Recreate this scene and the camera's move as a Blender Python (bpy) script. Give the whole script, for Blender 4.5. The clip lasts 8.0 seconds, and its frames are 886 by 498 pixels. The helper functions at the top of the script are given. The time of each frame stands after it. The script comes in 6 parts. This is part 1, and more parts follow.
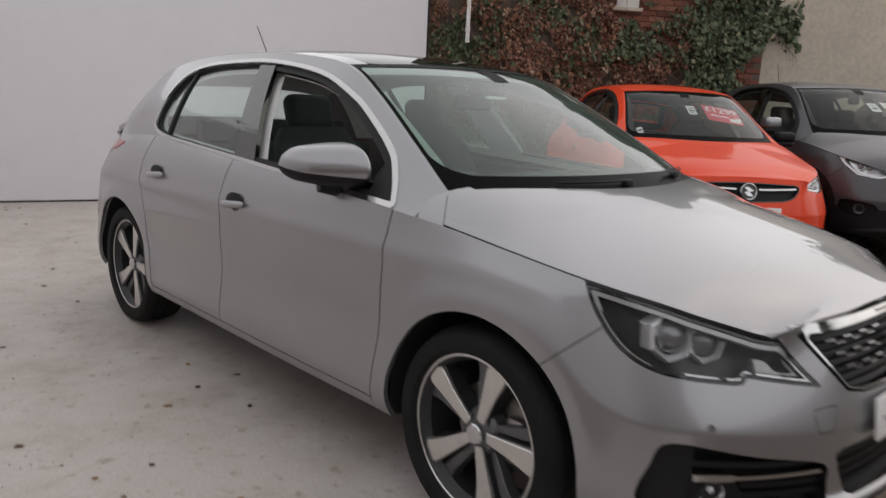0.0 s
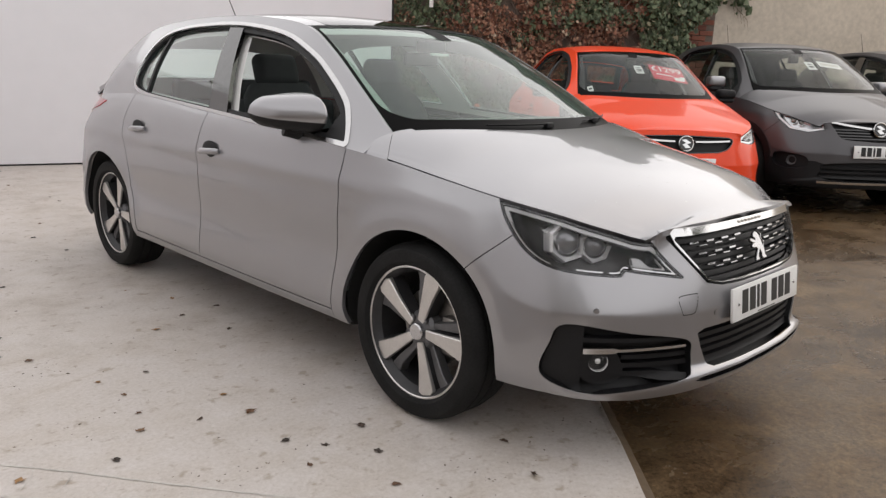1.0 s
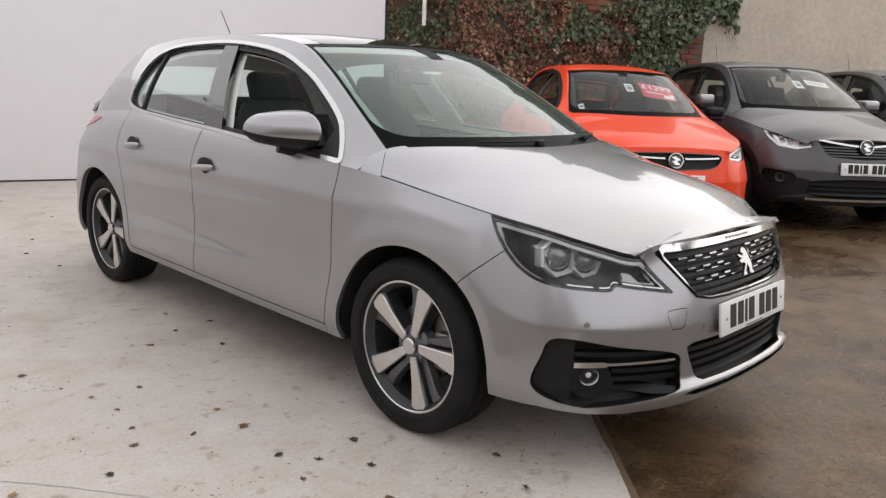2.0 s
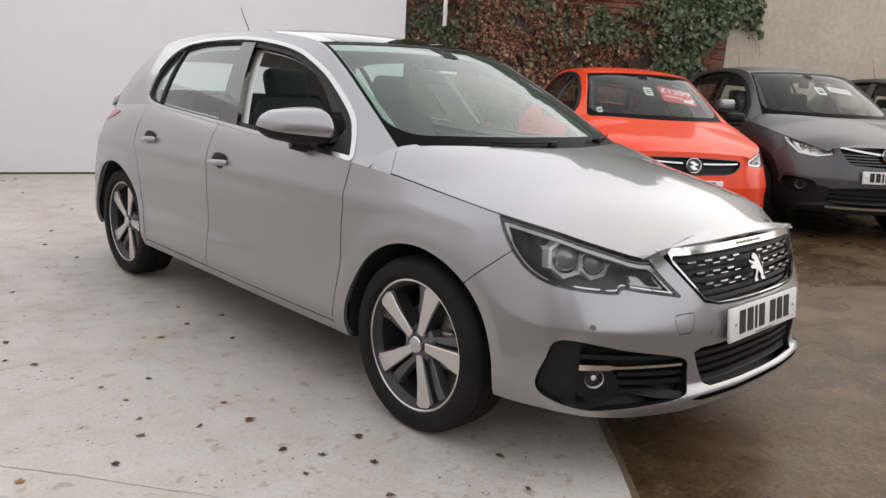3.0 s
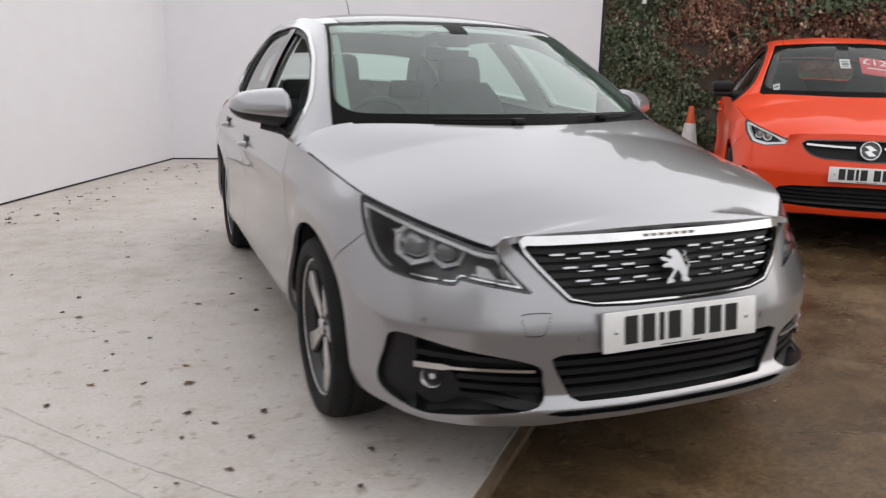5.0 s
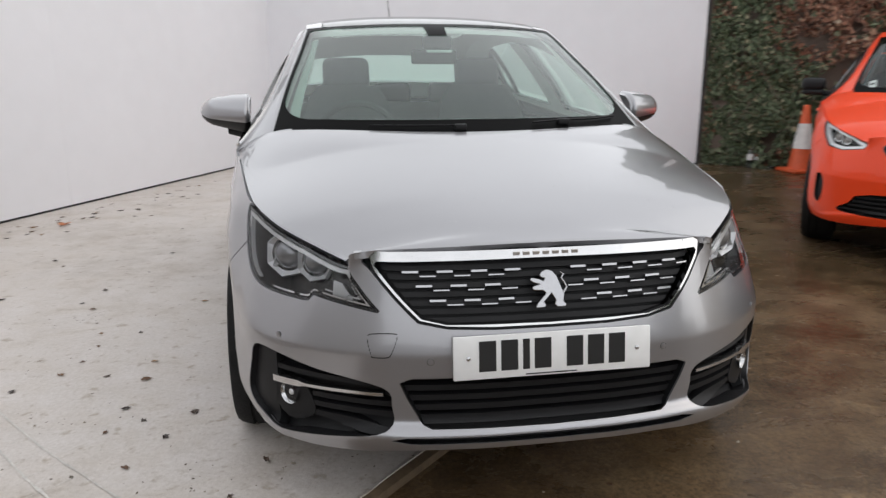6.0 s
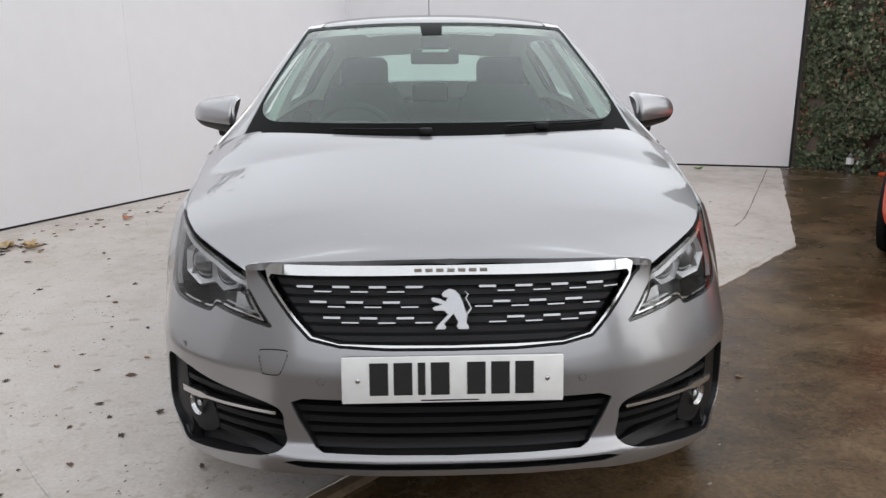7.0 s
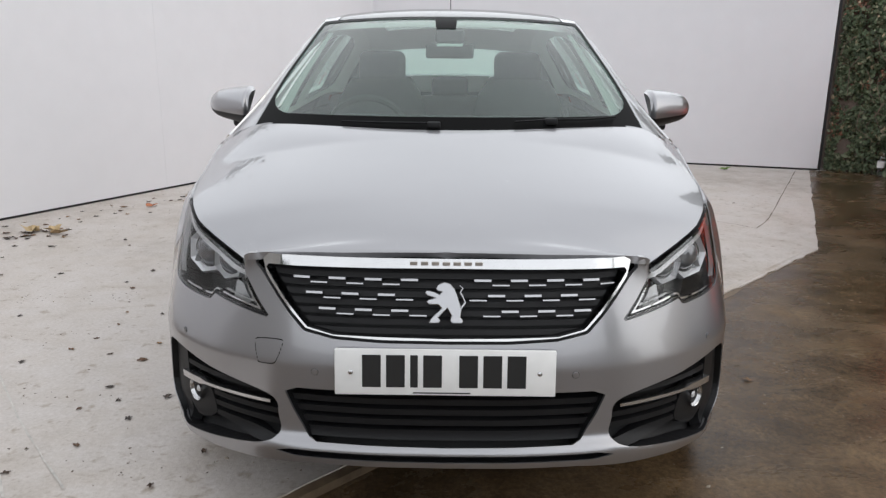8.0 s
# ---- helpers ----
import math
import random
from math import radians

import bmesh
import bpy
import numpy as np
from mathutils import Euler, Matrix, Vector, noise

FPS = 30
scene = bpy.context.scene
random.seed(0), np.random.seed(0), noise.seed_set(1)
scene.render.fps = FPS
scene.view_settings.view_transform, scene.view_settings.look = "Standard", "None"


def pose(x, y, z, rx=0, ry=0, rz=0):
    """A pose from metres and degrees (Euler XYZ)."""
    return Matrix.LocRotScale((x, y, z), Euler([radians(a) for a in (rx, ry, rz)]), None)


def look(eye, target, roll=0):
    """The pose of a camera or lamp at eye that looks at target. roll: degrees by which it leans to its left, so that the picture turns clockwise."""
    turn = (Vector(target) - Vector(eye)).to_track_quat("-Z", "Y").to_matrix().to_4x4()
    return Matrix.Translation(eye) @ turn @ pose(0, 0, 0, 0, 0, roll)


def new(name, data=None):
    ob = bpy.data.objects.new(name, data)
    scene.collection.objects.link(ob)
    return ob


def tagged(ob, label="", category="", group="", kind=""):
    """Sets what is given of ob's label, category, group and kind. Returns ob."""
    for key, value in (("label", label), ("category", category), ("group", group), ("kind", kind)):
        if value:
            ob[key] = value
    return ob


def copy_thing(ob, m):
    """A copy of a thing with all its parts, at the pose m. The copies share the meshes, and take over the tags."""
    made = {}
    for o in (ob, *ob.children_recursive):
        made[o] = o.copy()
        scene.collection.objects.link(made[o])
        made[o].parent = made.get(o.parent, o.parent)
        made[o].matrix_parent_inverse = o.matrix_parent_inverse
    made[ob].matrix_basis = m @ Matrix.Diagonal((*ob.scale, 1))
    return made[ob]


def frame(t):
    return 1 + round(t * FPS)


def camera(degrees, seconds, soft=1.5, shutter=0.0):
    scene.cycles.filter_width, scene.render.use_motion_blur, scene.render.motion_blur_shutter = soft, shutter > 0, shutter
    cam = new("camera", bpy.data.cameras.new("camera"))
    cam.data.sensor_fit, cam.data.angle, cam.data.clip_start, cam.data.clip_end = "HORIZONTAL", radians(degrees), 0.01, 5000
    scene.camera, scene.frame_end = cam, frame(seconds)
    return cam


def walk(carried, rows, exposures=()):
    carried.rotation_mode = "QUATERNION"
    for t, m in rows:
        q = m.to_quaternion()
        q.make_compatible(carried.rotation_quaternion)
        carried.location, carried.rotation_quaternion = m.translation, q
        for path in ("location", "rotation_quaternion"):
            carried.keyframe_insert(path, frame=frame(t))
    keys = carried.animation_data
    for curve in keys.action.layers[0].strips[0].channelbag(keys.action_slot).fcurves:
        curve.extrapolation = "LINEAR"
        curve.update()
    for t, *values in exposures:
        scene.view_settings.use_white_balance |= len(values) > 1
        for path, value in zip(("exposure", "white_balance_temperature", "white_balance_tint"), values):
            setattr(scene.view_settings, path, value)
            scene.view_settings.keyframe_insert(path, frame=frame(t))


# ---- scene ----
cam = camera(61.1, 8.0, soft=1.35, shutter=0.5)
PATH = [
    (0, (-2.295, -1.403, 1.261), (-0.957, 0.031, 0.871), 2.7),
    (0.5, (-2.409, -1.706, 1.242), (-1.065, -0.293, 0.801), 3.7),
    (1, (-2.527, -1.822, 1.221), (-1.154, -0.445, 0.751), 2.2),
    (1.5, (-2.551, -1.841, 1.225), (-1.156, -0.473, 0.798), 2.3),
    (3, (-2.526, -1.868, 1.219), (-1.167, -0.463, 0.793), 3.3),
    (3.5, (-2.41, -1.951, 1.208), (-1.158, -0.448, 0.793), 1.4),
    (4, (-2.158, -2.122, 1.196), (-0.999, -0.553, 0.754), -0.3),
    (4.5, (-1.806, -2.259, 1.205), (-0.853, -0.565, 0.734), 0.1),
    (5, (-1.368, -2.447, 1.206), (-0.639, -0.647, 0.73), 1.0),
    (5.2, (-1.2, -2.48, 1.219), (-0.496, -0.666, 0.754), 0.9),
    (6.3, (-0.391, -2.569, 1.240), (-0.22, -0.637, 0.753), -0.9),
    (6.5, (-0.261, -2.566, 1.249), (-0.174, -0.627, 0.765), -1.2),
    (7, (-0.068, -2.487, 1.243), (-0.012, -0.549, 0.753), -0.4),
    (7.5, (0.006, -2.484, 1.245), (-0.017, -0.547, 0.747), 0.2),
    (8, (0.006, -2.492, 1.241), (-0.01, -0.556, 0.738), 0.5),
]
walk(cam, [(t, look(eye, target, roll)) for t, eye, target, roll in PATH], [(0, -0.27, 6600, 10), (0.4, -0.20, 6750, 10), (0.8, 0.10, 6750, 10), (1.3, 0.34, 6700, 10), (4, 0.32, 6600, 9), (5.2, 0.29, 6500, 9), (6.5, 0.27, 6350, 7), (8, 0.27, 6300, 7)])

# ---- overcast daylight ----
world = bpy.data.worlds.new("overcast")
scene.world = world
world.use_nodes = True
wn = world.node_tree.nodes
wl = world.node_tree.links
sky = wn.new("ShaderNodeTexSky")
sky.sky_type, sky.sun_disc = "NISHITA", False
sky.sun_elevation, sky.sun_rotation = radians(40), radians(104)
sky.air_density, sky.dust_density = 1.0, 4.0
veil = wn.new("ShaderNodeMix")
veil.data_type = "RGBA"
veil.inputs["Factor"].default_value = 0.85
# thick overcast cloud, thinner low down and towards the veiled sun in the east
place = wn.new("ShaderNodeTexCoord")
axes = wn.new("ShaderNodeSeparateXYZ")
wl.new(place.outputs["Generated"], axes.inputs[0])
rise = wn.new("ShaderNodeMapRange")
rise.inputs["To Min"].default_value, rise.inputs["To Max"].default_value = 10.7, 7.8
wl.new(axes.outputs["Z"], rise.inputs["Value"])
east = wn.new("ShaderNodeMapRange")
east.inputs["From Min"].default_value = -1
east.inputs["To Min"].default_value, east.inputs["To Max"].default_value = 0.93, 1.07
wl.new(axes.outputs["X"], east.inputs["Value"])
cloud = wn.new("ShaderNodeMath")
cloud.operation = "MULTIPLY"
wl.new(rise.outputs["Result"], cloud.inputs[0])
wl.new(east.outputs["Result"], cloud.inputs[1])
tint = wn.new("ShaderNodeMix")
tint.data_type, tint.blend_type = "RGBA", "MULTIPLY"
tint.inputs["Factor"].default_value = 1
tint.inputs["A"].default_value = (1.0, 0.985, 1.0, 1)
wl.new(cloud.outputs[0], tint.inputs["B"])
wl.new(tint.outputs["Result"], veil.inputs["B"])
wl.new(sky.outputs["Color"], veil.inputs["A"])
wl.new(veil.outputs["Result"], wn["Background"].inputs["Color"])
wn["Background"].inputs["Strength"].default_value = 0.133
sun = new("sun", bpy.data.lights.new("sun", "SUN"))
sun.data.energy, sun.data.angle, sun.data.color = 0.2, radians(75), (1.0, 0.97, 0.93)
sun.matrix_world = look((6, -1.5, 5.2), (0, 0, 0))

# ---- materials ----
def material(name, color, rough=0.5, metal=0.0, coat=0.0, bump=0.0, scale=40.0, vary=0.0, vscale=3.0, spec=0.5, detail=6.0):
    """Principled material with two scales of variation in colour and a fine bump."""
    m = bpy.data.materials.new(name)
    m.use_nodes = True
    n, l = m.node_tree.nodes, m.node_tree.links
    b = n["Principled BSDF"]
    b.inputs["Base Color"].default_value = (*color, 1)
    b.inputs["Roughness"].default_value = rough
    b.inputs["Metallic"].default_value = metal
    b.inputs["Coat Weight"].default_value = coat
    b.inputs["Coat Roughness"].default_value = 0.03
    b.inputs["Specular IOR Level"].default_value = spec
    at = n.new("ShaderNodeTexCoord")
    if vary:
        big = noise_node(m, vscale, 4.0, at)
        fine = noise_node(m, scale, detail, at)
        mix = n.new("ShaderNodeMath")
        mix.operation = "ADD"
        l.new(big.outputs["Fac"], mix.inputs[0])
        l.new(fine.outputs["Fac"], mix.inputs[1])
        ramp = n.new("ShaderNodeMapRange")
        ramp.inputs["From Min"].default_value, ramp.inputs["From Max"].default_value = 0.7, 1.3
        ramp.inputs["To Min"].default_value, ramp.inputs["To Max"].default_value = 1 - vary, 1 + vary
        l.new(mix.outputs[0], ramp.inputs["Value"])
        mul = n.new("ShaderNodeMix")
        mul.data_type, mul.blend_type = "RGBA", "MULTIPLY"
        mul.inputs["Factor"].default_value = 1
        mul.inputs["A"].default_value = (*color, 1)
        l.new(ramp.outputs["Result"], mul.inputs["B"])
        l.new(mul.outputs["Result"], b.inputs["Base Color"])
    if bump:
        tex = noise_node(m, scale, detail, at)
        bm = n.new("ShaderNodeBump")
        bm.inputs["Strength"].default_value = bump
        bm.inputs["Distance"].default_value = 0.01
        l.new(tex.outputs["Fac"], bm.inputs["Height"])
        l.new(bm.outputs["Normal"], b.inputs["Normal"])
    return m


def noise_node(m, scale, detail, at):
    t = m.node_tree.nodes.new("ShaderNodeTexNoise")
    t.inputs["Scale"].default_value, t.inputs["Detail"].default_value = scale, detail
    m.node_tree.links.new(at.outputs["Object"], t.inputs["Vector"])
    return t


def ramp_node(m, source, stops):
    r = m.node_tree.nodes.new("ShaderNodeValToRGB")
    while len(r.color_ramp.elements) < len(stops):
        r.color_ramp.elements.new(0.5)
    for e, (pos, col) in zip(r.color_ramp.elements, stops):
        e.position, e.color = pos, (*col, 1)
    m.node_tree.links.new(source, r.inputs["Fac"])
    return r


def math_node(m, op, a, b, c=None):
    k = m.node_tree.nodes.new("ShaderNodeMath")
    k.operation = op
    for i, v in enumerate((a, b, c)):
        if v is None:
            continue
        if isinstance(v, (int, float)):
            k.inputs[i].default_value = v
        else:
            m.node_tree.links.new(v, k.inputs[i])
    return k.outputs[0]


def glass(name, tint, rough=0.0, haze=0.0, shine=0.08, slope=3.5):
    m = bpy.data.materials.new(name)
    m.use_nodes = True
    n, l = m.node_tree.nodes, m.node_tree.links
    n.remove(n["Principled BSDF"])
    clear, gloss = n.new("ShaderNodeBsdfTransparent"), n.new("ShaderNodeBsdfGlossy")
    clear.inputs["Color"].default_value = (*tint, 1)
    gloss.inputs["Roughness"].default_value = rough
    mix, facing = n.new("ShaderNodeMixShader"), n.new("ShaderNodeLayerWeight")
    facing.inputs["Blend"].default_value = 0.5
    # both faces of the pane reflect, more at a slant
    slant = math_node(m, "POWER", facing.outputs["Facing"], slope)
    l.new(math_node(m, "MULTIPLY_ADD", slant, 1 - shine, shine), mix.inputs["Fac"])
    l.new(clear.outputs[0], mix.inputs[1])
    l.new(gloss.outputs[0], mix.inputs[2])
    last = mix
    if haze:
        # a thin film of mist and dust, also painting in pale reflected haze
        at = n.new("ShaderNodeTexCoord")
        film = noise_node(m, 6.0, 3.0, at)
        amount = n.new("ShaderNodeMapRange")
        amount.inputs["From Min"].default_value, amount.inputs["From Max"].default_value = 0.3, 0.7
        amount.inputs["To Min"].default_value, amount.inputs["To Max"].default_value = haze * 0.7, haze * 1.3
        l.new(film.outputs["Fac"], amount.inputs["Value"])
        dull, last = n.new("ShaderNodeBsdfDiffuse"), n.new("ShaderNodeMixShader")
        dull.inputs["Color"].default_value = (0.56, 0.72, 0.66, 1)
        l.new(amount.outputs["Result"], last.inputs["Fac"])
        l.new(mix.outputs[0], last.inputs[1])
        l.new(dull.outputs[0], last.inputs[2])
    l.new(last.outputs[0], n["Material Output"].inputs["Surface"])
    return m


def paint(name, color, metal, rough=0.32):
    """Car paint: coloured flake layer under a clear coat, with a faint film of dried rain."""
    m = material(name, color, rough, metal, 1.0, 0.0, 900.0, 0.06, 1.3)
    m.node_tree.nodes["Principled BSDF"].inputs["Coat IOR"].default_value = 1.5
    return m


M = dict(
    grey_paint=paint("grey_metallic_paint", (0.338, 0.336, 0.350), 0.76, 0.31),
    orange_paint=material("orange_paint", (0.80, 0.060, 0.012), 0.40, 0.0, 0.4, 0.0, 900.0, 0.05, 1.3, 0.2),
    dark_paint=material("dark_grey_paint", (0.085, 0.083, 0.088), 0.42, 0.5, 0.3, 0.0, 900.0, 0.06, 1.3),
    black_paint=paint("black_paint", (0.02, 0.02, 0.022), 0.2),
    chrome=material("chrome", (0.62, 0.62, 0.62), 0.12, 1.0, vary=0.04, scale=30),
    satin=material("satin_chrome", (0.62, 0.62, 0.63), 0.25, 1.0),
    black=material("black_plastic", (0.011, 0.011, 0.012), 0.5, bump=0.03, scale=150, vary=0.15, spec=0.25),
    gloss=material("gloss_black", (0.008, 0.008, 0.009), 0.06, spec=0.8),
    frit=material("black_glass_border", (0.004, 0.004, 0.004), 0.35, vary=0.1, spec=0.03),
    rubber=material("tyre_rubber", (0.014, 0.014, 0.014), 0.7, bump=0.15, scale=120, vary=0.3, vscale=9, spec=0.15),
    alloy=material("machined_alloy", (0.66, 0.64, 0.62), 0.28, 0.85, vary=0.06, scale=90, vscale=15),
    alloy_dark=material("dark_grey_alloy", (0.13, 0.13, 0.135), 0.38, 0.55, vary=0.12, scale=60),
    alloy_deep=material("dark_alloy_inner", (0.035, 0.035, 0.037), 0.4, 0.3, vary=0.15, scale=60),
    bowl=material("smoked_lamp_bowl", (0.026, 0.025, 0.025), 0.26, 0.1, vary=0.1, scale=30),
    pillar=material("polished_black_pillar", (0.16, 0.16, 0.16), 0.07, 1.0, vary=0.08),
    silver=material("silvered_reflector", (0.75, 0.75, 0.76), 0.16, 0.35, vary=0.05),
    ball=material("projector_glass", (0.20, 0.20, 0.21), 0.06, 0.55, spec=1.0),
    bar=material("translucent_light_bar", (0.36, 0.36, 0.36), 0.2, 0.3, coat=0.6, vary=0.08),
    disc=material("brake_disc", (0.38, 0.36, 0.34), 0.4, 0.9, vary=0.2, scale=80, vscale=20),
    liner=material("arch_liner_felt", (0.01, 0.01, 0.01), 0.95, bump=0.3, scale=200, vary=0.2),
    cloth=material("dark_seat_cloth", (0.030, 0.031, 0.034), 0.85, scale=18, vary=0.12, detail=2),
    trim=material("dark_dash_plastic", (0.022, 0.023, 0.024), 0.6, scale=18, vary=0.10, detail=2),
    lining=material("pale_headlining", (0.78, 0.78, 0.76), 0.9, scale=18, vary=0.05, detail=2),
    dash=material("dull_chrome", (0.43, 0.43, 0.44), 0.2, 1.0, vary=0.05, scale=30),
    pillar_cloth=material("grey_pillar_cloth", (0.30, 0.30, 0.29), 0.9, scale=18, vary=0.06, detail=2),
    white=material("white_plastic", (0.75, 0.75, 0.74), 0.4, vary=0.04),
    plate=material("white_plate", (0.78, 0.78, 0.77), 0.35, vary=0.05, scale=25, vscale=6),
    ink=material("black_ink", (0.012, 0.012, 0.012), 0.5, vary=0.1),
    red=material("red_card", (0.62, 0.03, 0.06), 0.5, vary=0.06),
    redlamp=material("red_lamp", (0.45, 0.01, 0.015), 0.15, coat=1.0, vary=0.05),
    drl=material("white_light_guide", (0.84, 0.85, 0.86), 0.25, 0.0, coat=1.0, vary=0.05),
    glass=glass("tinted_windscreen", (0.76, 0.96, 0.87), 0.0, 0.05, 0.05),
    clear_glass=glass("clear_side_glass", (0.78, 0.82, 0.80), 0.0, 0.008, 0.03, 5.0),
    side_glass=glass("tinted_side_glass", (0.80, 0.90, 0.86), 0.0, 0.02, 0.10),
    roof_glass=glass("panoramic_roof_glass", (0.42, 0.46, 0.44), 0.0, 0.0, 0.08),
    water=glass("water_bead", (0.99, 0.99, 0.99), 0.0, 0.0, 0.03),
    lens=glass("clear_lens", (0.95, 0.955, 0.96), 0.0, 0.0, 0.025, 5.0),
)

# ---- mesh tools ----
def root(name, label="", category="", group="", kind="", m=None):
    ob = new(name)
    ob.empty_display_size = 0.1
    if m is not None:
        ob.matrix_world = m
    return tagged(ob, label, category, group, kind)


def mesh_object(name, verts, faces, mat, parent=None, label="", smooth=True, normals=None):
    me = bpy.data.meshes.new(name)
    me.from_pydata([tuple(v) for v in verts], [], faces)
    me.materials.append(mat)
    if smooth:
        me.polygons.foreach_set("use_smooth", [True] * len(me.polygons))
    me.update()
    if normals is not None:
        me.normals_split_custom_set_from_vertices([tuple(n) for n in normals])
    ob = new(name, me)
    if parent is not None:
        ob.parent = parent
    return tagged(ob, label)


def part(name, bm, mat, parent=None, label="", smooth=30):
    me = bpy.data.meshes.new(name)
    bm.normal_update()
    if smooth:
        lim = radians(smooth)
        for f in bm.faces:
            f.smooth = True
        for e in bm.edges:
            if len(e.link_faces) == 2 and e.calc_face_angle(0) > lim:
                e.smooth = False
    bm.to_mesh(me)
    bm.free()
    me.materials.append(mat)
    ob = new(name, me)
    if parent is not None:
        ob.parent = parent
    return tagged(ob, label)


def box(bm, x0, x1, y0, y1, z0, z1, bevel=0.0, seg=2, m=None):
    made = bmesh.ops.create_cube(bm, size=1)["verts"]
    bmesh.ops.transform(bm, verts=made, matrix=(m or Matrix()) @ Matrix.LocRotScale(((x0 + x1) / 2, (y0 + y1) / 2, (z0 + z1) / 2), None, (x1 - x0, y1 - y0, z1 - z0)))
    if bevel:
        edges = list({e for v in made for e in v.link_edges})
        bmesh.ops.bevel(bm, geom=edges, offset=bevel, segments=seg, affect="EDGES", profile=0.5)
    return bm


def tube(bm, pts, r, seg=8, cap=True, flat=1.0):
    """A round rod along pts; r may be a number or one radius a point."""
    pts = [Vector(p) for p in pts]
    rs = r if hasattr(r, "__len__") else [r] * len(pts)
    rings, side = [], None
    for i, p in enumerate(pts):
        d = (pts[min(i + 1, len(pts) - 1)] - pts[max(i - 1, 0)]).normalized()
        if side is None:
            side = d.cross(Vector((0, 0, 1)) if abs(d.z) < 0.9 else Vector((1, 0, 0))).normalized()
        side = (side - d * side.dot(d)).normalized()
        up = side.cross(d)
        rings.append([bm.verts.new(p + rs[i] * (side * math.cos(a) + flat * up * math.sin(a))) for a in (2 * math.pi * k / seg for k in range(seg))])
    for a, b in zip(rings, rings[1:]):
        for k in range(seg):
            bm.faces.new((a[k], a[(k + 1) % seg], b[(k + 1) % seg], b[k]))
    if cap:
        bm.faces.new(rings[0][::-1])
        bm.faces.new(rings[-1])
    return bm


def lathe(bm, prof, seg=48, axis="x", at=(0, 0, 0), close=False):
    """Turns a profile of (along, radius) round an axis."""
    rings = []
    for a, r in prof:
        ring = []
        for k in range(seg):
            t = 2 * math.pi * k / seg
            c, s = r * math.cos(t), r * math.sin(t)
            p = {"x": (a, c, s), "y": (c, a, s), "z": (c, s, a)}[axis]
            ring.append(bm.verts.new(Vector(p) + Vector(at)))
        rings.append(ring)
    for a, b in list(zip(rings, rings[1:])) + ([(rings[-1], rings[0])] if close else []):
        for k in range(seg):
            bm.faces.new((a[k], a[(k + 1) % seg], b[(k + 1) % seg], b[k]))
    bmesh.ops.recalc_face_normals(bm, faces=bm.faces)
    return bm


def prism(bm, outline, depth, m=None):
    """A flat outline in x, z pushed to a depth along y."""
    m = m or Matrix()
    a = [bm.verts.new(m @ Vector((x, 0, z))) for x, z in outline]
    b = [bm.verts.new(m @ Vector((x, depth, z))) for x, z in outline]
    bm.faces.new(a)
    bm.faces.new(b[::-1])
    for i in range(len(a)):
        j = (i + 1) % len(a)
        bm.faces.new((a[j], a[i], b[i], b[j]))
    bmesh.ops.recalc_face_normals(bm, faces=bm.faces)
    return bm


def smooth_line(points, per=12, closed=False):
    """Catmull-Rom through points (numpy)."""
    p = np.array(points, float)
    n = len(p)
    out = []
    for i in range(n if closed else n - 1):
        if closed:
            a, b, c, d = (p[(i + k) % n] for k in (-1, 0, 1, 2))
        else:
            b, c = p[i], p[i + 1]
            a = p[i - 1] if i else 2 * b - c
            d = p[i + 2] if i + 2 < n else 2 * c - b
        for t in np.linspace(0, 1, per, endpoint=False):
            out.append(0.5 * (2 * b + (c - a) * t + (2 * a - 5 * b + 4 * c - d) * t * t + (3 * b - a - 3 * c + d) * t ** 3))
    if not closed:
        out.append(p[-1])
    return np.array(out)


def sd_poly(A, B, pts):
    """Signed distance (negative inside) of the places A, B to a closed outline."""
    p = np.array(pts, float)
    d = np.full(A.shape, 1e9)
    s = np.ones(A.shape)
    for i in range(len(p)):
        a, b = p[i], p[i - 1]
        ex, ey = b - a
        wx, wy = A - a[0], B - a[1]
        t = np.clip((wx * ex + wy * ey) / (ex * ex + ey * ey + 1e-12), 0, 1)
        d = np.minimum(d, (wx - ex * t) ** 2 + (wy - ey * t) ** 2)
        c1, c2, c3 = B >= a[1], B < b[1], ex * wy > ey * wx
        s = np.where((c1 & c2 & c3) | (~c1 & ~c2 & ~c3), -s, s)
    return s * np.sqrt(d)


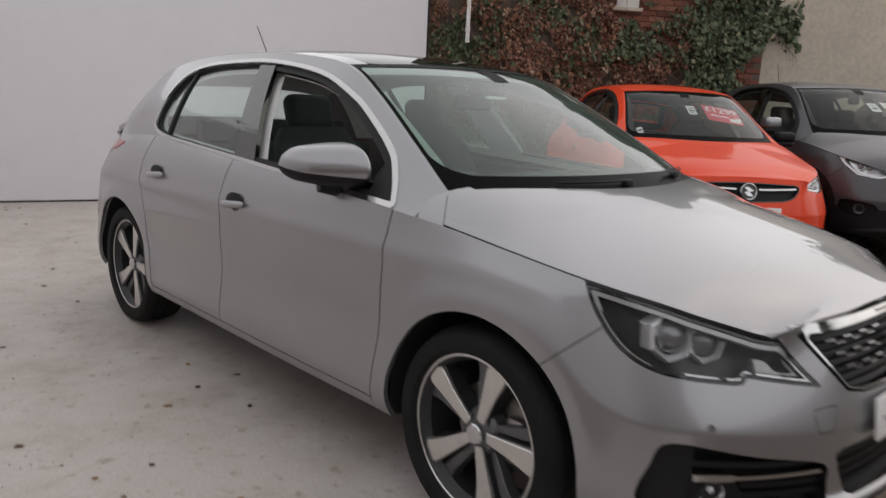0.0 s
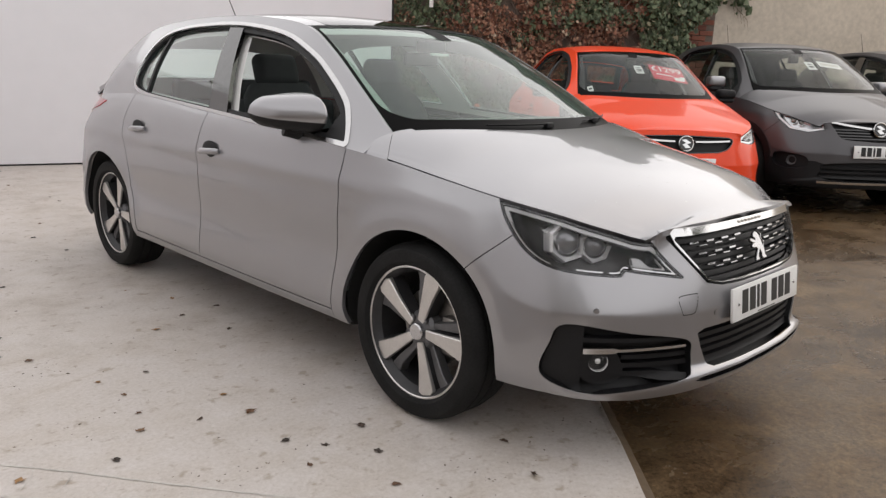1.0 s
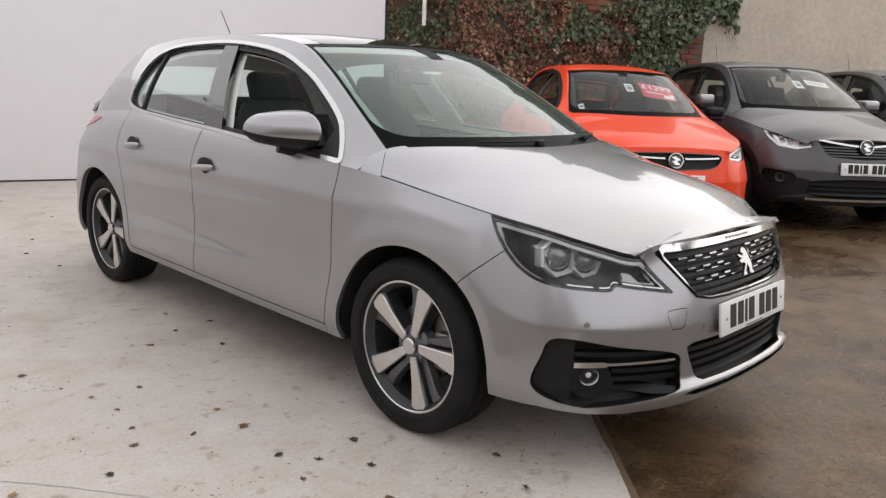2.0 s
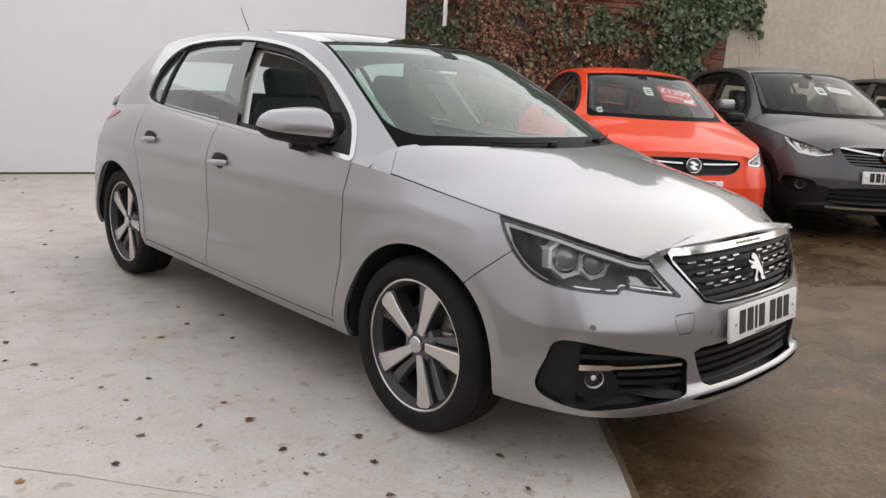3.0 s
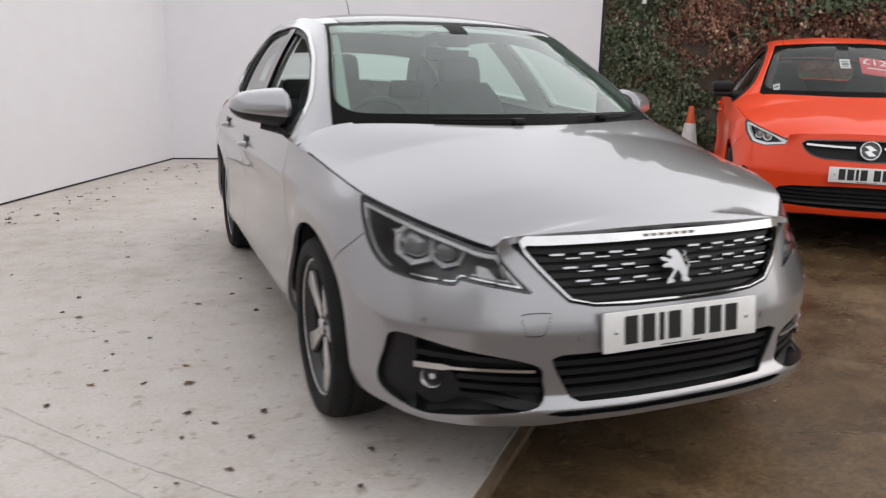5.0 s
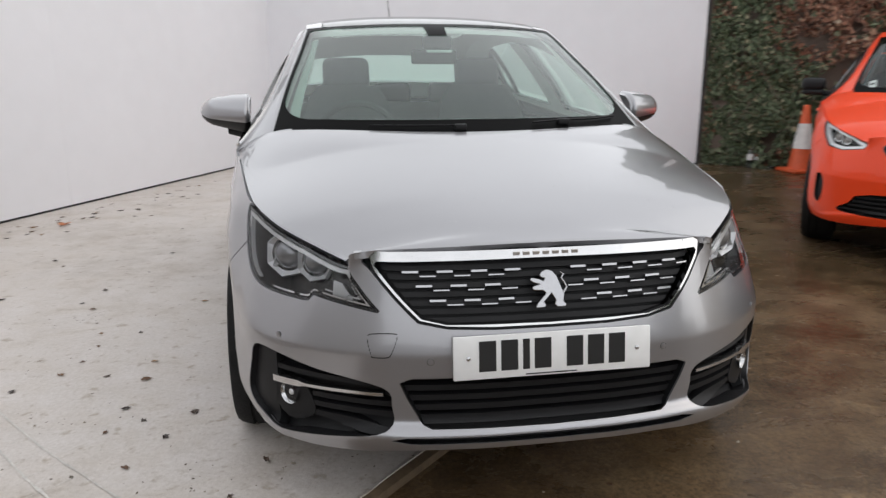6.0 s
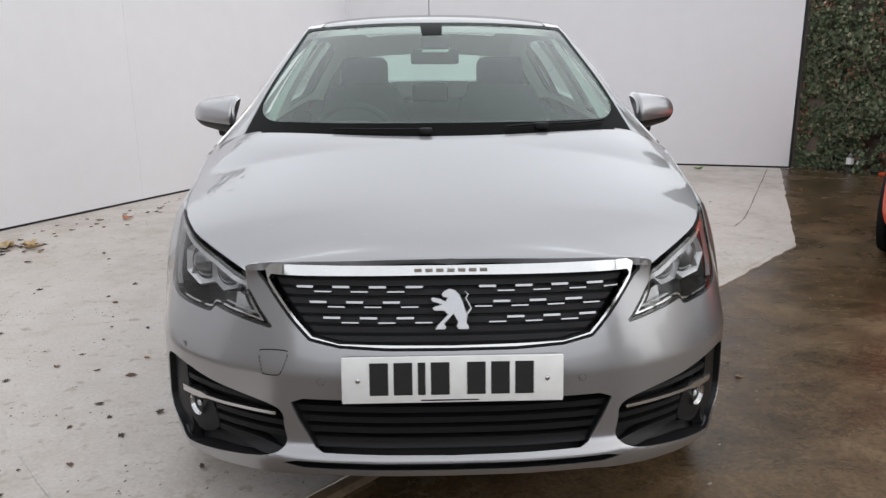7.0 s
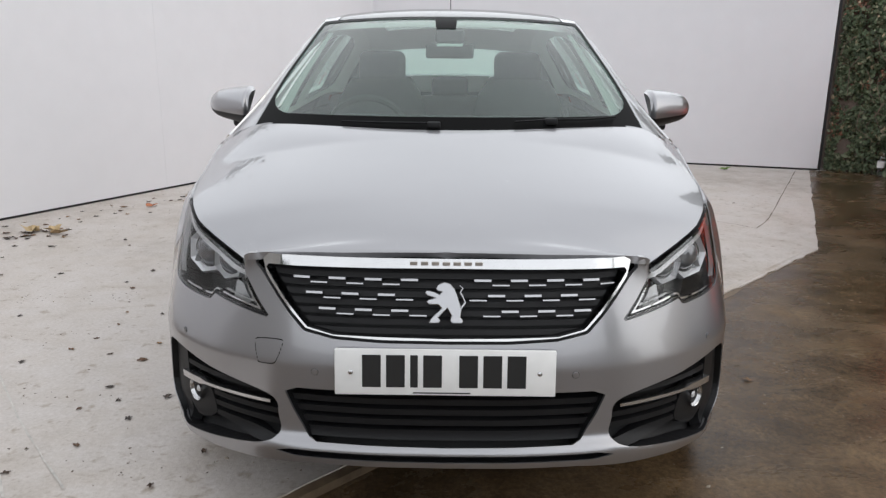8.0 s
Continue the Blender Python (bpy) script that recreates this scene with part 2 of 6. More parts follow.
class Grid:
    """A curved sheet of places P (n, m, 3) with plan coordinates A, B for cutting outlines."""

    def __init__(self, P, A, B, flip=False):
        self.P, self.A, self.B = P, A, B
        gu, gv = np.gradient(P, axis=0), np.gradient(P, axis=1)
        N = np.cross(gu, gv)
        N /= np.linalg.norm(N, axis=2, keepdims=True) + 1e-12
        self.N = -N if flip else N
        self.flip = flip

    def mirrored(self):
        P = self.P * np.array([-1, 1, 1.0])
        return Grid(P, self.A, self.B, not self.flip)

    def cut(self, name, mat, parent, keep, lift=0.0, rim=0.012, label="", bump=None):
        """The piece where all the fields in keep are negative, lifted along the normal, with its edge folded inward by rim."""
        n, m = self.A.shape
        F = np.stack([np.broadcast_to(k, (n, m)) for k in keep], 2) if keep else np.full((n, m, 1), -1.0)
        L = lift if bump is None else lift + bump
        V = np.concatenate([self.P + self.N * (L if np.isscalar(L) else L[..., None]), self.N, F], 2)
        neg = (F < 0).all(2)
        anyneg = (F < 0)
        verts, norms, faces, index = [], [], [], {}

        def vid(v):
            key = (round(v[0], 5), round(v[1], 5), round(v[2], 5))
            if key not in index:
                index[key] = len(verts)
                verts.append(v[:3])
                norms.append(v[3:6])
            return index[key]

        for i in range(n - 1):
            for j in range(m - 1):
                q = ((i, j), (i + 1, j), (i + 1, j + 1), (i, j + 1))
                if not all(any(anyneg[a, b, k] for a, b in q) for k in range(F.shape[2])):
                    continue
                poly = [V[a, b] for a, b in q]
                if not all(neg[a, b] for a, b in q):
                    for k in range(F.shape[2]):
                        out = []
                        for t in range(len(poly)):
                            a, b = poly[t - 1], poly[t]
                            fa, fb = a[6 + k], b[6 + k]
                            if (fa < 0) != (fb < 0):
                                w = fa / (fa - fb)
                                out.append(a + (b - a) * w)
                            if fb < 0:
                                out.append(b)
                        poly = out
                        if len(poly) < 3:
                            break
                    if len(poly) < 3:
                        continue
                ids = []
                for v in poly:
                    k = vid(v)
                    if k not in ids:
                        ids.append(k)
                if len(ids) > 2:
                    faces.append(ids[::-1] if self.flip else ids)
        if not faces:
            return None
        if rim:
            count = {}
            for f in faces:
                for a, b in zip(f, f[1:] + f[:1]):
                    count[(a, b)] = count.get((a, b), 0) + 1
            border = [(a, b) for a, b in count if (b, a) not in count]
            low, top = {}, {}
            for a, b in border:
                for k in (a, b):
                    if k not in low:
                        nn = np.array(norms[k]) / (np.linalg.norm(norms[k]) + 1e-9)
                        low[k] = len(verts)
                        verts.append(np.array(verts[k]) - nn * rim)
                        norms.append(nn)
            for a, b in border:
                faces.append([b, a, low[a], low[b]])
        ob = mesh_object(name, verts, faces, mat, parent, label)
        me = ob.data
        sharp = me.attributes.new("sharp_edge", "BOOLEAN", "EDGE") if "sharp_edge" not in me.attributes else me.attributes["sharp_edge"]
        if rim:
            rimset = {tuple(sorted(e)) for e in border}
            sharp.data.foreach_set("value", [tuple(sorted(e.vertices)) in rimset for e in me.edges])
        return ob

# ---- car bodies: nose towards -y, front axle at y = 0, car's right side at -x ----
HATCH = dict(
    outline=[(0, -.850), (.20, -.844), (.40, -.814), (.55, -.746), (.67, -.657), (.750, -.567), (.793, -.475), (.819, -.36), (.840, -.2), (.854, 0), (.867, .3),
             (.881, .9), (.886, 1.5), (.888, 2.1), (.888, 2.5), (.884, 2.75), (.872, 2.95), (.825, 3.13), (.68, 3.29), (.40, 3.365), (0, 3.385)],
    edge=[(0, -.755, .778), (.25, -.748, .775), (.480, -.714, .764), (.498, -.690, .732), (.530, -.646, .733), (.578, -.600, .750), (.638, -.540, .772), (.697, -.468, .797), (.762, -.30, .828), (.80, -.05, .866), (.825, .15, .897),
          (.85, .39, .922), (.838, .99, .957), (.824, 1.49, .982), (.80, 2.28, 1.02), (.77, 2.75, 1.0), (.70, 3.05, .985), (.5, 3.22, .98), (0, 3.27, .98)],
    crown=[(-.76, .779), (-.72, .792), (-.62, .830), (-.45, .880), (-.2, .940), (0, .984), (.2, 1.014), (.45, 1.035)],
    rail=[(.722, .28, .975), (.668, .55, 1.138), (.610, .80, 1.275), (.572, 1.02, 1.372), (.558, 1.3, 1.412), (.55, 1.7, 1.430), (.550, 2.2, 1.417), (.556, 2.61, 1.366),
          (.585, 2.91, 1.243), (.635, 3.12, 1.072), (.66, 3.24, .985)],
    bow=[(.28, .24, .0), (.55, .21, .012), (.80, .18, .016), (1.02, .15, .020), (1.3, .08, .032), (1.7, .02, .036), (2.2, 0, .036), (2.61, -.04, .05), (2.89, -.08, .04), (3.10, -.08, .03), (3.24, -.04, 0)],
    side_windows=[(.470, .9345), (.394, .9275), (.412, .958), (.47, 1.02), (.545, 1.085), (.70, 1.175), (.89, 1.265), (1.15, 1.345), (1.56, 1.390), (1.94, 1.388), (2.19, 1.368), (2.35, 1.322), (2.415, 1.22), (2.405, 1.09),
                  (2.26, 1.032), (1.9, 1.008), (1.49, .988), (.99, .962)],
    wheelbase=2.62, wheel_z=.317, arch=.365, low=.25, scale=(1, 1, 1))


def scaled(spec, kx, ky, kz, wheelbase, wheel_z, arch, low):
    out = dict(spec)
    for k in ("outline", "edge", "crown", "rail", "bow", "side_windows"):
        out[k] = [tuple(r) for r in spec[k]]
    out["outline"] = [(x * kx, y * ky) for x, y in spec["outline"]]
    out["edge"] = [(x * kx, y * ky, z * kz) for x, y, z in spec["edge"]]
    out["crown"] = [(y * ky, z * kz) for y, z in spec["crown"]]
    out["rail"] = [(x * kx, y * ky, z * kz) for x, y, z in spec["rail"]]
    out["bow"] = [(y * ky, b, c) for y, b, c in spec["bow"]]
    out["side_windows"] = [(y * ky, z * kz) for y, z in spec["side_windows"]]
    out.update(wheelbase=wheelbase, wheel_z=wheel_z, arch=arch, low=low, scale=(kx, ky, kz))
    return out


class Body:
    def __init__(self, spec):
        self.spec = spec
        self.k = spec["scale"]
        self.flat, self.lip = False, .014
        o = smooth_line(spec["outline"], 40)
        seg = np.linalg.norm(np.diff(o, axis=0), axis=1)
        self.s = np.concatenate([[0], np.cumsum(seg)])
        self.ox, self.oy = o[:, 0], o[:, 1]
        t = np.gradient(o, axis=0)
        t /= np.linalg.norm(t, axis=1, keepdims=True)
        self.nx, self.ny = -t[:, 1] * -1, t[:, 0] * -1
        e = smooth_line(spec["edge"], 20)
        self.e = e
        es = np.array([self.s_at(x, y) for x, y, z in e])
        ed = np.array([(np.interp(s, self.s, self.ox) - x) * np.interp(s, self.s, self.nx) + (np.interp(s, self.s, self.oy) - y) * np.interp(s, self.s, self.ny) for s, (x, y, z) in zip(es, e)])
        keep = np.concatenate([[True], np.diff(np.maximum.accumulate(es)) > 1e-6])
        self.es, self.ed, self.ez = es[keep], ed[keep], e[keep, 2]
        # the foot of each panel follows a smoother line than its top edge
        fine = np.linspace(0, self.es[-1], 600)
        raw = np.interp(fine, self.es, self.ed)
        self.fs, self.fd = fine, np.convolve(np.pad(raw, 18, "edge"), np.ones(37) / 37, "valid")
        self.fz = np.convolve(np.pad(np.interp(fine, self.es, self.ez), 18, "edge"), np.ones(37) / 37, "valid")
        self.arches = (0.0, spec["wheelbase"])

    def s_at(self, x, y):
        return float(self.s[np.argmin((self.ox - abs(x)) ** 2 + (self.oy - y) ** 2)])

    def s_y(self, y):
        """Way along the flank to the station y."""
        return float(np.interp(y, self.oy[200:600], self.s[200:600]))

    def top(self, s):
        return np.interp(s, self.es, self.ez)

    def belt(self, s, z):
        kz = self.k[2]
        sign, s = np.where(s < 0, 1.0, -1.0), np.abs(s)
        x, y = np.interp(s, self.s, self.ox), np.interp(s, self.s, self.oy)
        nx, ny = np.interp(s, self.s, self.nx), np.interp(s, self.s, self.ny)
        nx = nx * np.clip(s / .04, 0, 1)
        st = np.minimum(s, .43) if self.flat else s
        zt, dt = np.interp(st, self.es, self.ez), np.interp(st, self.es, self.ed)
        front = 1 / (1 + np.exp((y + .30) / .05))
        back = 1 / (1 + np.exp((2.98 * self.k[1] - y) / .05))
        ends = np.clip(front + back, 0, 1)
        zk = ((.80 - .09 * np.exp(-((y / self.k[1] - .02) / .42) ** 2)) * (1 - ends) + .515 * ends) * kz
        w = np.clip((z - zk) / np.maximum(zt - zk, .02), 0, 1.2)
        w2 = np.clip((z - zk) / np.maximum(np.interp(st, self.fs, self.fz) - zk, .02), 0, 1.2)
        w = w2 + (w - w2) * np.clip(w, 0, 1) ** 5
        p = 1.9 * (1 - ends) + 1.18 * ends
        soft_dt = np.interp(st, self.fs, self.fd)
        d = (soft_dt + (dt - soft_dt) * np.clip(w, 0, 1) ** 5) * w ** p
        d = d + ends * .9 * np.clip(.33 * kz - z, 0, 1) ** 2 * 3.0
        d = d + (1 - ends) * (np.clip(.34 * kz - z, 0, 1) ** 2 * 3.2 + .013 * np.exp(-((z / kz - .52) / .11) ** 2) - .006 * np.exp(-((z / kz - .80) / .035) ** 2))
        ledge = .326 - .052 * np.clip((s - .42) / .38, 0, 1)
        d = d - front * self.lip * np.clip((.88 - s) / .15, 0, 1) / (1 + np.exp((z / kz - ledge) / .005))
        for a in self.arches:
            r = np.hypot(y - a, z - self.spec["wheel_z"])
            R = self.spec["arch"]
            d = d - .011 * np.exp(-(np.clip(r - R - .03, 0, 9) / .05) ** 2) * np.clip((z - .2) / .2, 0, 1)
        return np.stack([sign * (x - nx * d), y - ny * d, z + 0 * s], -1)

    def side_sheet(self, s0, s1, z0=None, z1=None, n=200, m=46):
        s = np.linspace(s0, s1, n)[:, None]
        v = np.linspace(0, 1, m)[None, :]
        zt = self.top(np.abs(s)) if z1 is None else z1
        zb = self.spec["low"] if z0 is None else z0
        z = zb + (zt - zb) * v + 0 * s
        s = np.broadcast_to(s, z.shape)
        return Grid(self.belt(s, z), np.abs(s), z, True)

    def edge_at(self, y):
        """Half width and height of the shoulder edge at the station y (sides only)."""
        e = self.e
        pick = e[:, 1] > -.8
        return np.interp(y, e[pick, 1], e[pick, 0]), np.interp(y, e[pick, 1], e[pick, 2])

    def bonnet_sheet(self):
        n, m = 71, 70
        c = np.array(self.spec["crown"])
        e = self.e
        cut = e[:, 1] < .62 * self.k[1]
        ex, ey, ez = e[cut, 0], e[cut, 1], e[cut, 2]
        a = np.linspace(-1, 1, n)[:, None]
        xe_all = np.maximum.accumulate(ex)
        # each column runs from the front edge under it to the scuttle
        far = .45 * self.k[1]
        b = np.linspace(0, 1, m)[None, :]
        xw = np.interp(far, ey, ex)
        x = a * xw * np.ones_like(b)
        yf = np.interp(np.abs(x), xe_all, ey)
        y = yf + (far - yf) * b ** 1.3
        xe, ze = np.interp(y, ey, ex), np.interp(y, ey, ez)
        fine = smooth_line(c, 12)
        zc = np.interp(y, fine[:, 0], fine[:, 1])
        q = np.clip(np.abs(x) / np.maximum(xe, .01), 0, 1)
        z = ze + (zc - ze) * (1 - q ** (2.5 + 4 * np.clip((y / self.k[1] + .05) / .35, 0, 1)))
        return Grid(np.stack([x, y, z], -1), x, y, False)

    def rail_at(self, y):
        r = smooth_line(self.spec["rail"], 16)
        return np.interp(y, r[:, 1], r[:, 0]), np.interp(y, r[:, 1], r[:, 2])

    def cabin_sheet(self):
        n, m = 250, 52
        y0, y1 = .285 * self.k[1], 3.22 * self.k[1]
        y = np.linspace(y0, y1, n)[:, None]
        w = np.linspace(0, 1, m)[None, :]
        xb, zb = self.edge_at(y)
        xr, zr = self.rail_at(y)
        x = xb + (xr - xb) * w + .022 * np.sin(np.pi * w) * np.clip((zr - zb) / .3, 0, 1)
        z = zb + (zr - zb) * w
        Y = y + 0 * w
        return Grid(np.stack([-x, Y, z], -1), Y, z, True)

    def top_sheet(self, y0, y1, n=61, m=80):
        """Windscreen, roof and tailgate as one bowed sheet; A is x, B the station y of the rail."""
        y = np.linspace(y0, y1, m)[None, :]
        a = np.linspace(-1, 1, n)[:, None]
        xr, zr = self.rail_at(y)
        bw = np.array(self.spec["bow"])
        by, bz = np.interp(y, bw[:, 0], bw[:, 1]), np.interp(y, bw[:, 0], bw[:, 2])
        q = 1 - np.abs(a) ** 2.4
        X = a * xr
        return Grid(np.stack([X, y - by * q + 0 * a, zr + bz * q], -1), X, y + 0 * a, False)


def rot_z(a):
    return Matrix.Rotation(a, 4, "Z")


def build_wheel(parent, x, y, z, radius, rim, style, side, label=""):
    """Tyre, alloy rim, spokes, hub cap, bolts and brake disc of one wheel; side -1 is the car's right."""
    w = root("wheel", label)
    w.parent = parent
    w.matrix_world = Matrix.Translation((x, y, z)) @ (rot_z(0) if side < 0 else rot_z(math.pi))
    bm = bmesh.new()
    h = .108
    lathe(bm, [(h * .55, rim * .97), (-h * .78, rim * .99), (-h * .97, rim * 1.06), (-h * 1.0, rim * .4 + radius * .6), (-h * .96, radius * .935), (-h * .85, radius * .965), (-h * .66, radius * .990), (-h * .52, radius), (-.052, radius), (-.050, radius - .007),
               (-.042, radius - .007), (-.040, radius), (-.004, radius), (-.003, radius - .007), (.006, radius - .007), (.008, radius), (h * .5, radius), (h * .85, radius * .98), (h, (rim + radius) * .5), (h * .8, rim)], 72, "x")
    part("tyre", bm, M["rubber"], w)
    bm = bmesh.new()
    lathe(bm, [(.09, rim * .90), (-.055, rim * .90), (-.075, rim * .955), (-.086, rim * .985), (-.088, rim * 1.0), (-.080, rim * 1.012), (-.06, rim * 1.0), (.09, rim * .98)], 72, "x")
    part("rim", bm, M["alloy_deep"], w)
    bm = bmesh.new()
    lathe(bm, [(-.0885, rim * .972), (-.0915, rim * .985), (-.0905, rim * 1.006), (-.086, rim * 1.010)], 72, "x")
    part("rim_edge", bm, M["alloy"], w, "bright machined rim edge")
    for k in range(5):
        turn = Matrix.Rotation(2 * math.pi * k / 5 + math.pi / 2, 4, "X")
        # dark arm beside each bright spoke, and the bright wedge-shaped face
        bm = bmesh.new()
        r0, r1 = .040, rim * .965
        face, low = -.074, -.030
        if style == "wedge":
            shape = [(.015, r0), (-.015, r0), (-.024, rim * .62), (-.031, rim * .90), (-.020, r1), (.026, r1), (.044, rim * .91), (.027, rim * .60)]
            arm = [(-.017, r0 * 1.1), (-.040, r0 * 1.25), (-.070, rim * .70), (-.098, r1 * .93), (-.050, r1 * .97), (-.036, rim * .72)]
        else:
            shape = [(.022, r0), (-.022, r0), (-.020, rim * .7), (-.034, r1), (.034, r1), (.020, rim * .7)]
            arm = [(.03, r0), (.024, rim * .7), (.045, r1 * .98), (.06, r1 * .97), (.04, rim * .7), (.04, r0)]
        for pts, mat, nm, top, bot in ((shape, M["alloy"], "spoke", face, -.062), (arm, M["alloy_dark"], "spoke_arm", -.050, -.015)):
            bm = bmesh.new()
            up = [bm.verts.new(turn @ Vector((top - .012 * (r / rim) + .006, -q, r))) for q, r in pts]
            dn = [bm.verts.new(turn @ Vector((bot, -q * 1.08, r))) for q, r in pts]
            bm.faces.new(up)
            bm.faces.new(dn[::-1])
            for i in range(len(up)):
                j = (i + 1) % len(up)
                bm.faces.new((up[j], up[i], dn[i], dn[j]))
            bmesh.ops.recalc_face_normals(bm, faces=bm.faces)
            bmesh.ops.bevel(bm, geom=list(bm.edges), offset=.0025, segments=1, affect="EDGES")
            part(nm, bm, mat, w)
            if style == "wedge" and nm == "spoke":
                bm = bmesh.new()
                pts2 = [(q * 1.04, r) for q, r in pts]
                up = [bm.verts.new(turn @ Vector((-.0615, -q, r))) for q, r in pts2]
                dn = [bm.verts.new(turn @ Vector((-.015, -q * 1.2, r))) for q, r in pts2]
                bm.faces.new(up)
                bm.faces.new(dn[::-1])
                for i in range(len(up)):
                    j = (i + 1) % len(up)
                    bm.faces.new((up[j], up[i], dn[i], dn[j]))
                bmesh.ops.recalc_face_normals(bm, faces=bm.faces)
                part("spoke_back", bm, M["alloy_deep"], w)
    bm = bmesh.new()
    lathe(bm, [(-.01, .075), (-.045, .072), (-.058, .060), (-.062, .040), (-.062, .030)], 40, "x")
    part("hub", bm, M["alloy_dark"], w)
    bm = bmesh.new()
    lathe(bm, [(-.060, .031), (-.077, .031), (-.081, .027), (-.082, .012), (-.082, .001)], 32, "x")
    part("hub_cap", bm, M["satin"], w, "silver hub cap")
    for k in range(5):
        a = 2 * math.pi * (k + .5) / 5 + math.pi / 2
        bm = bmesh.new()
        lathe(bm, [(-.05, .011), (-.068, .011), (-.070, .008), (-.066, .001)], 12, "x", (0, .054 * math.cos(a), .054 * math.sin(a)))
        part("wheel_bolt", bm, M["alloy_dark"], w)
    bm = bmesh.new()
    lathe(bm, [(.02, .06), (.0, .06), (.0, .14), (.022, .14), (.022, .06)], 48, "x")
    part("brake_disc", bm, M["disc"], w)
    bm = bmesh.new()
    box(bm, -.03, .05, -.155, -.075, -.07, .07, .012)
    part("brake_caliper", bm, M["disc"], w)
    return w


def shell(body, car, paint_mat, style, rim=.229, radius=.317, roof_mat=None, face=None, window_open=False, bonnet_label="", plain_trim=False, cladding=False):
    """All the panels that every car has; face() adds the nose."""
    sp = body.spec
    kx, ky, kz = body.k
    misted = window_open
    inner = M["lining"] if misted else M["trim"]
    glass_mat, side_mat = (M["glass"], M["side_glass"]) if misted else (M["clear_glass"], M["clear_glass"])
    S = body.side_sheet(0, body.s[-1], n=330, m=60)
    A, B = S.A, S.B
    Y = S.P[..., 1]
    arch = np.maximum(*[sp["arch"] - np.hypot(Y - a, B - sp["wheel_z"]) for a in body.arches])
    g = .0025
    bump_line = A - (body.s_y(-.30 * ky) + (B / kz - .66) * -1.15 * np.clip((B / kz - .40) * 5, 0, 1))
    door1 = Y - (.445 - (B / kz - .286) * .1) * ky
    door2 = Y - (1.485 - (B / kz - .29) * .035) * ky
    r_line = sp["arch"] + .055
    wb = sp["wheelbase"]
    door3 = np.maximum(Y - (wb - .36), -(np.hypot(Y - wb, B - sp["wheel_z"]) - r_line))
    door3 = np.where(B > sp["wheel_z"] + .25, np.maximum(Y - (wb - .36 + .06 * np.clip((B / kz - .55) * 3, 0, 1)), -(np.hypot(Y - wb, B - sp["wheel_z"]) - r_line)), door3)
    sill = B - .292 * kz
    holes = face["holes"](A, B) if face else []
    rear_cut = A - body.s_at(.80 * kx, 3.12 * ky)
    for sgn, sheet in ((-1, S), (1, S.mirrored())):
        rt = sgn < 0
        sheet.cut("front_wing", paint_mat, car, [-bump_line + g, door1 + g, arch, *[-h for h in holes]], rim=.016)
        d = sheet.cut("front_door", paint_mat, car, [-door1 + g, door2 + g, -sill + g, arch], rim=.016)
        d2 = sheet.cut("rear_door", paint_mat, car, [-door2 + g, door3 + g, -sill + g, arch], rim=.016)
        sheet.cut("sill", paint_mat, car, [-door1 + .0, door3, sill + g, arch, -bump_line], rim=.02)
        sheet.cut("rear_wing", paint_mat, car, [-door3 + g, arch, rear_cut], rim=.016)
        sheet.cut("rear_bumper", paint_mat, car, [-rear_cut, -door3], rim=.016)
        if cladding:
            ring = np.maximum(*[sp["arch"] + .075 - np.hypot(Y - a, B - sp["wheel_z"]) for a in body.arches])
            sheet.cut("cladding", M["black"], car, [arch, -np.maximum(ring, .335 * kz - B), -(A - body.s_y(-.42))], lift=.006, rim=.01, label="black lower cladding")
        for (yy, zz), door in (((1.335, .822), d), ((2.12, .858), d2)):
            handle(body, door, yy * ky, zz * kz, sgn, paint_mat)
    # front bumper in one piece
    N = body.side_sheet(-body.s_y(.0), body.s_y(.0), n=400, m=76)
    NY = N.P[..., 1]
    nl = N.A - (body.s_y(-.30 * ky) + (N.B / kz - .66) * -1.15 * np.clip((N.B / kz - .40) * 5, 0, 1))
    narch = sp["arch"] - np.hypot(NY, N.B - sp["wheel_z"])
    nholes = face["holes"](N.A, N.B) if face else []
    foot = sp["low"] + .022 * np.clip((.62 - N.A) / .3, 0, 1) - N.B
    N.cut("front_bumper", paint_mat, car, [nl + g, narch, foot] + [-h for h in nholes], rim=.016)
    # bonnet
    bn = body.bonnet_sheet()
    ax = np.abs(bn.A) / kx
    back = bn.B - np.minimum(.05 + .23 * (ax / .72) ** 2.2, .18 + (.82 - ax) * .92) * ky
    fronty = np.interp(np.abs(bn.A), np.maximum.accumulate(body.e[:, 0][body.e[:, 1] < .6]), body.e[:, 1][body.e[:, 1] < .6])
    bn.cut("bonnet", paint_mat, car, [back, np.where(bn.B < -.70 * ky, -1.0, np.abs(bn.A) - (np.interp(bn.B, body.e[:, 1][2:], body.e[:, 0][2:]) - .0065)), fronty - bn.B + .002], rim=.018, label=bonnet_label)
    bn.cut("scuttle", M["black"], car, [-back + .004, bn.B - .44 * ky, np.abs(bn.A) - .66 * kx], lift=-.022, rim=.0)
    for sgn in (-1, 1):
        bn.cut("pillar_base", paint_mat, car, [-back + .004, bn.B - .44 * ky, .64 * kx - sgn * bn.A, np.abs(bn.A) - (np.interp(bn.B, body.e[:, 1][2:], body.e[:, 0][2:]) - .002)], lift=-.003, rim=.015)
    cs = body.cabin_sheet()
    CY, CZ = cs.A, cs.B
    win = sd_poly(CY, CZ, smooth_line(sp["side_windows"], 4, True))
    b0 = CY - (1.30 + (CZ / kz - .98) * .60) * ky
    b1 = CY - (1.475 + (CZ / kz - .98) * .48) * ky
    q0 = CY - (2.21 + (CZ / kz - 1.02) * .20) * ky
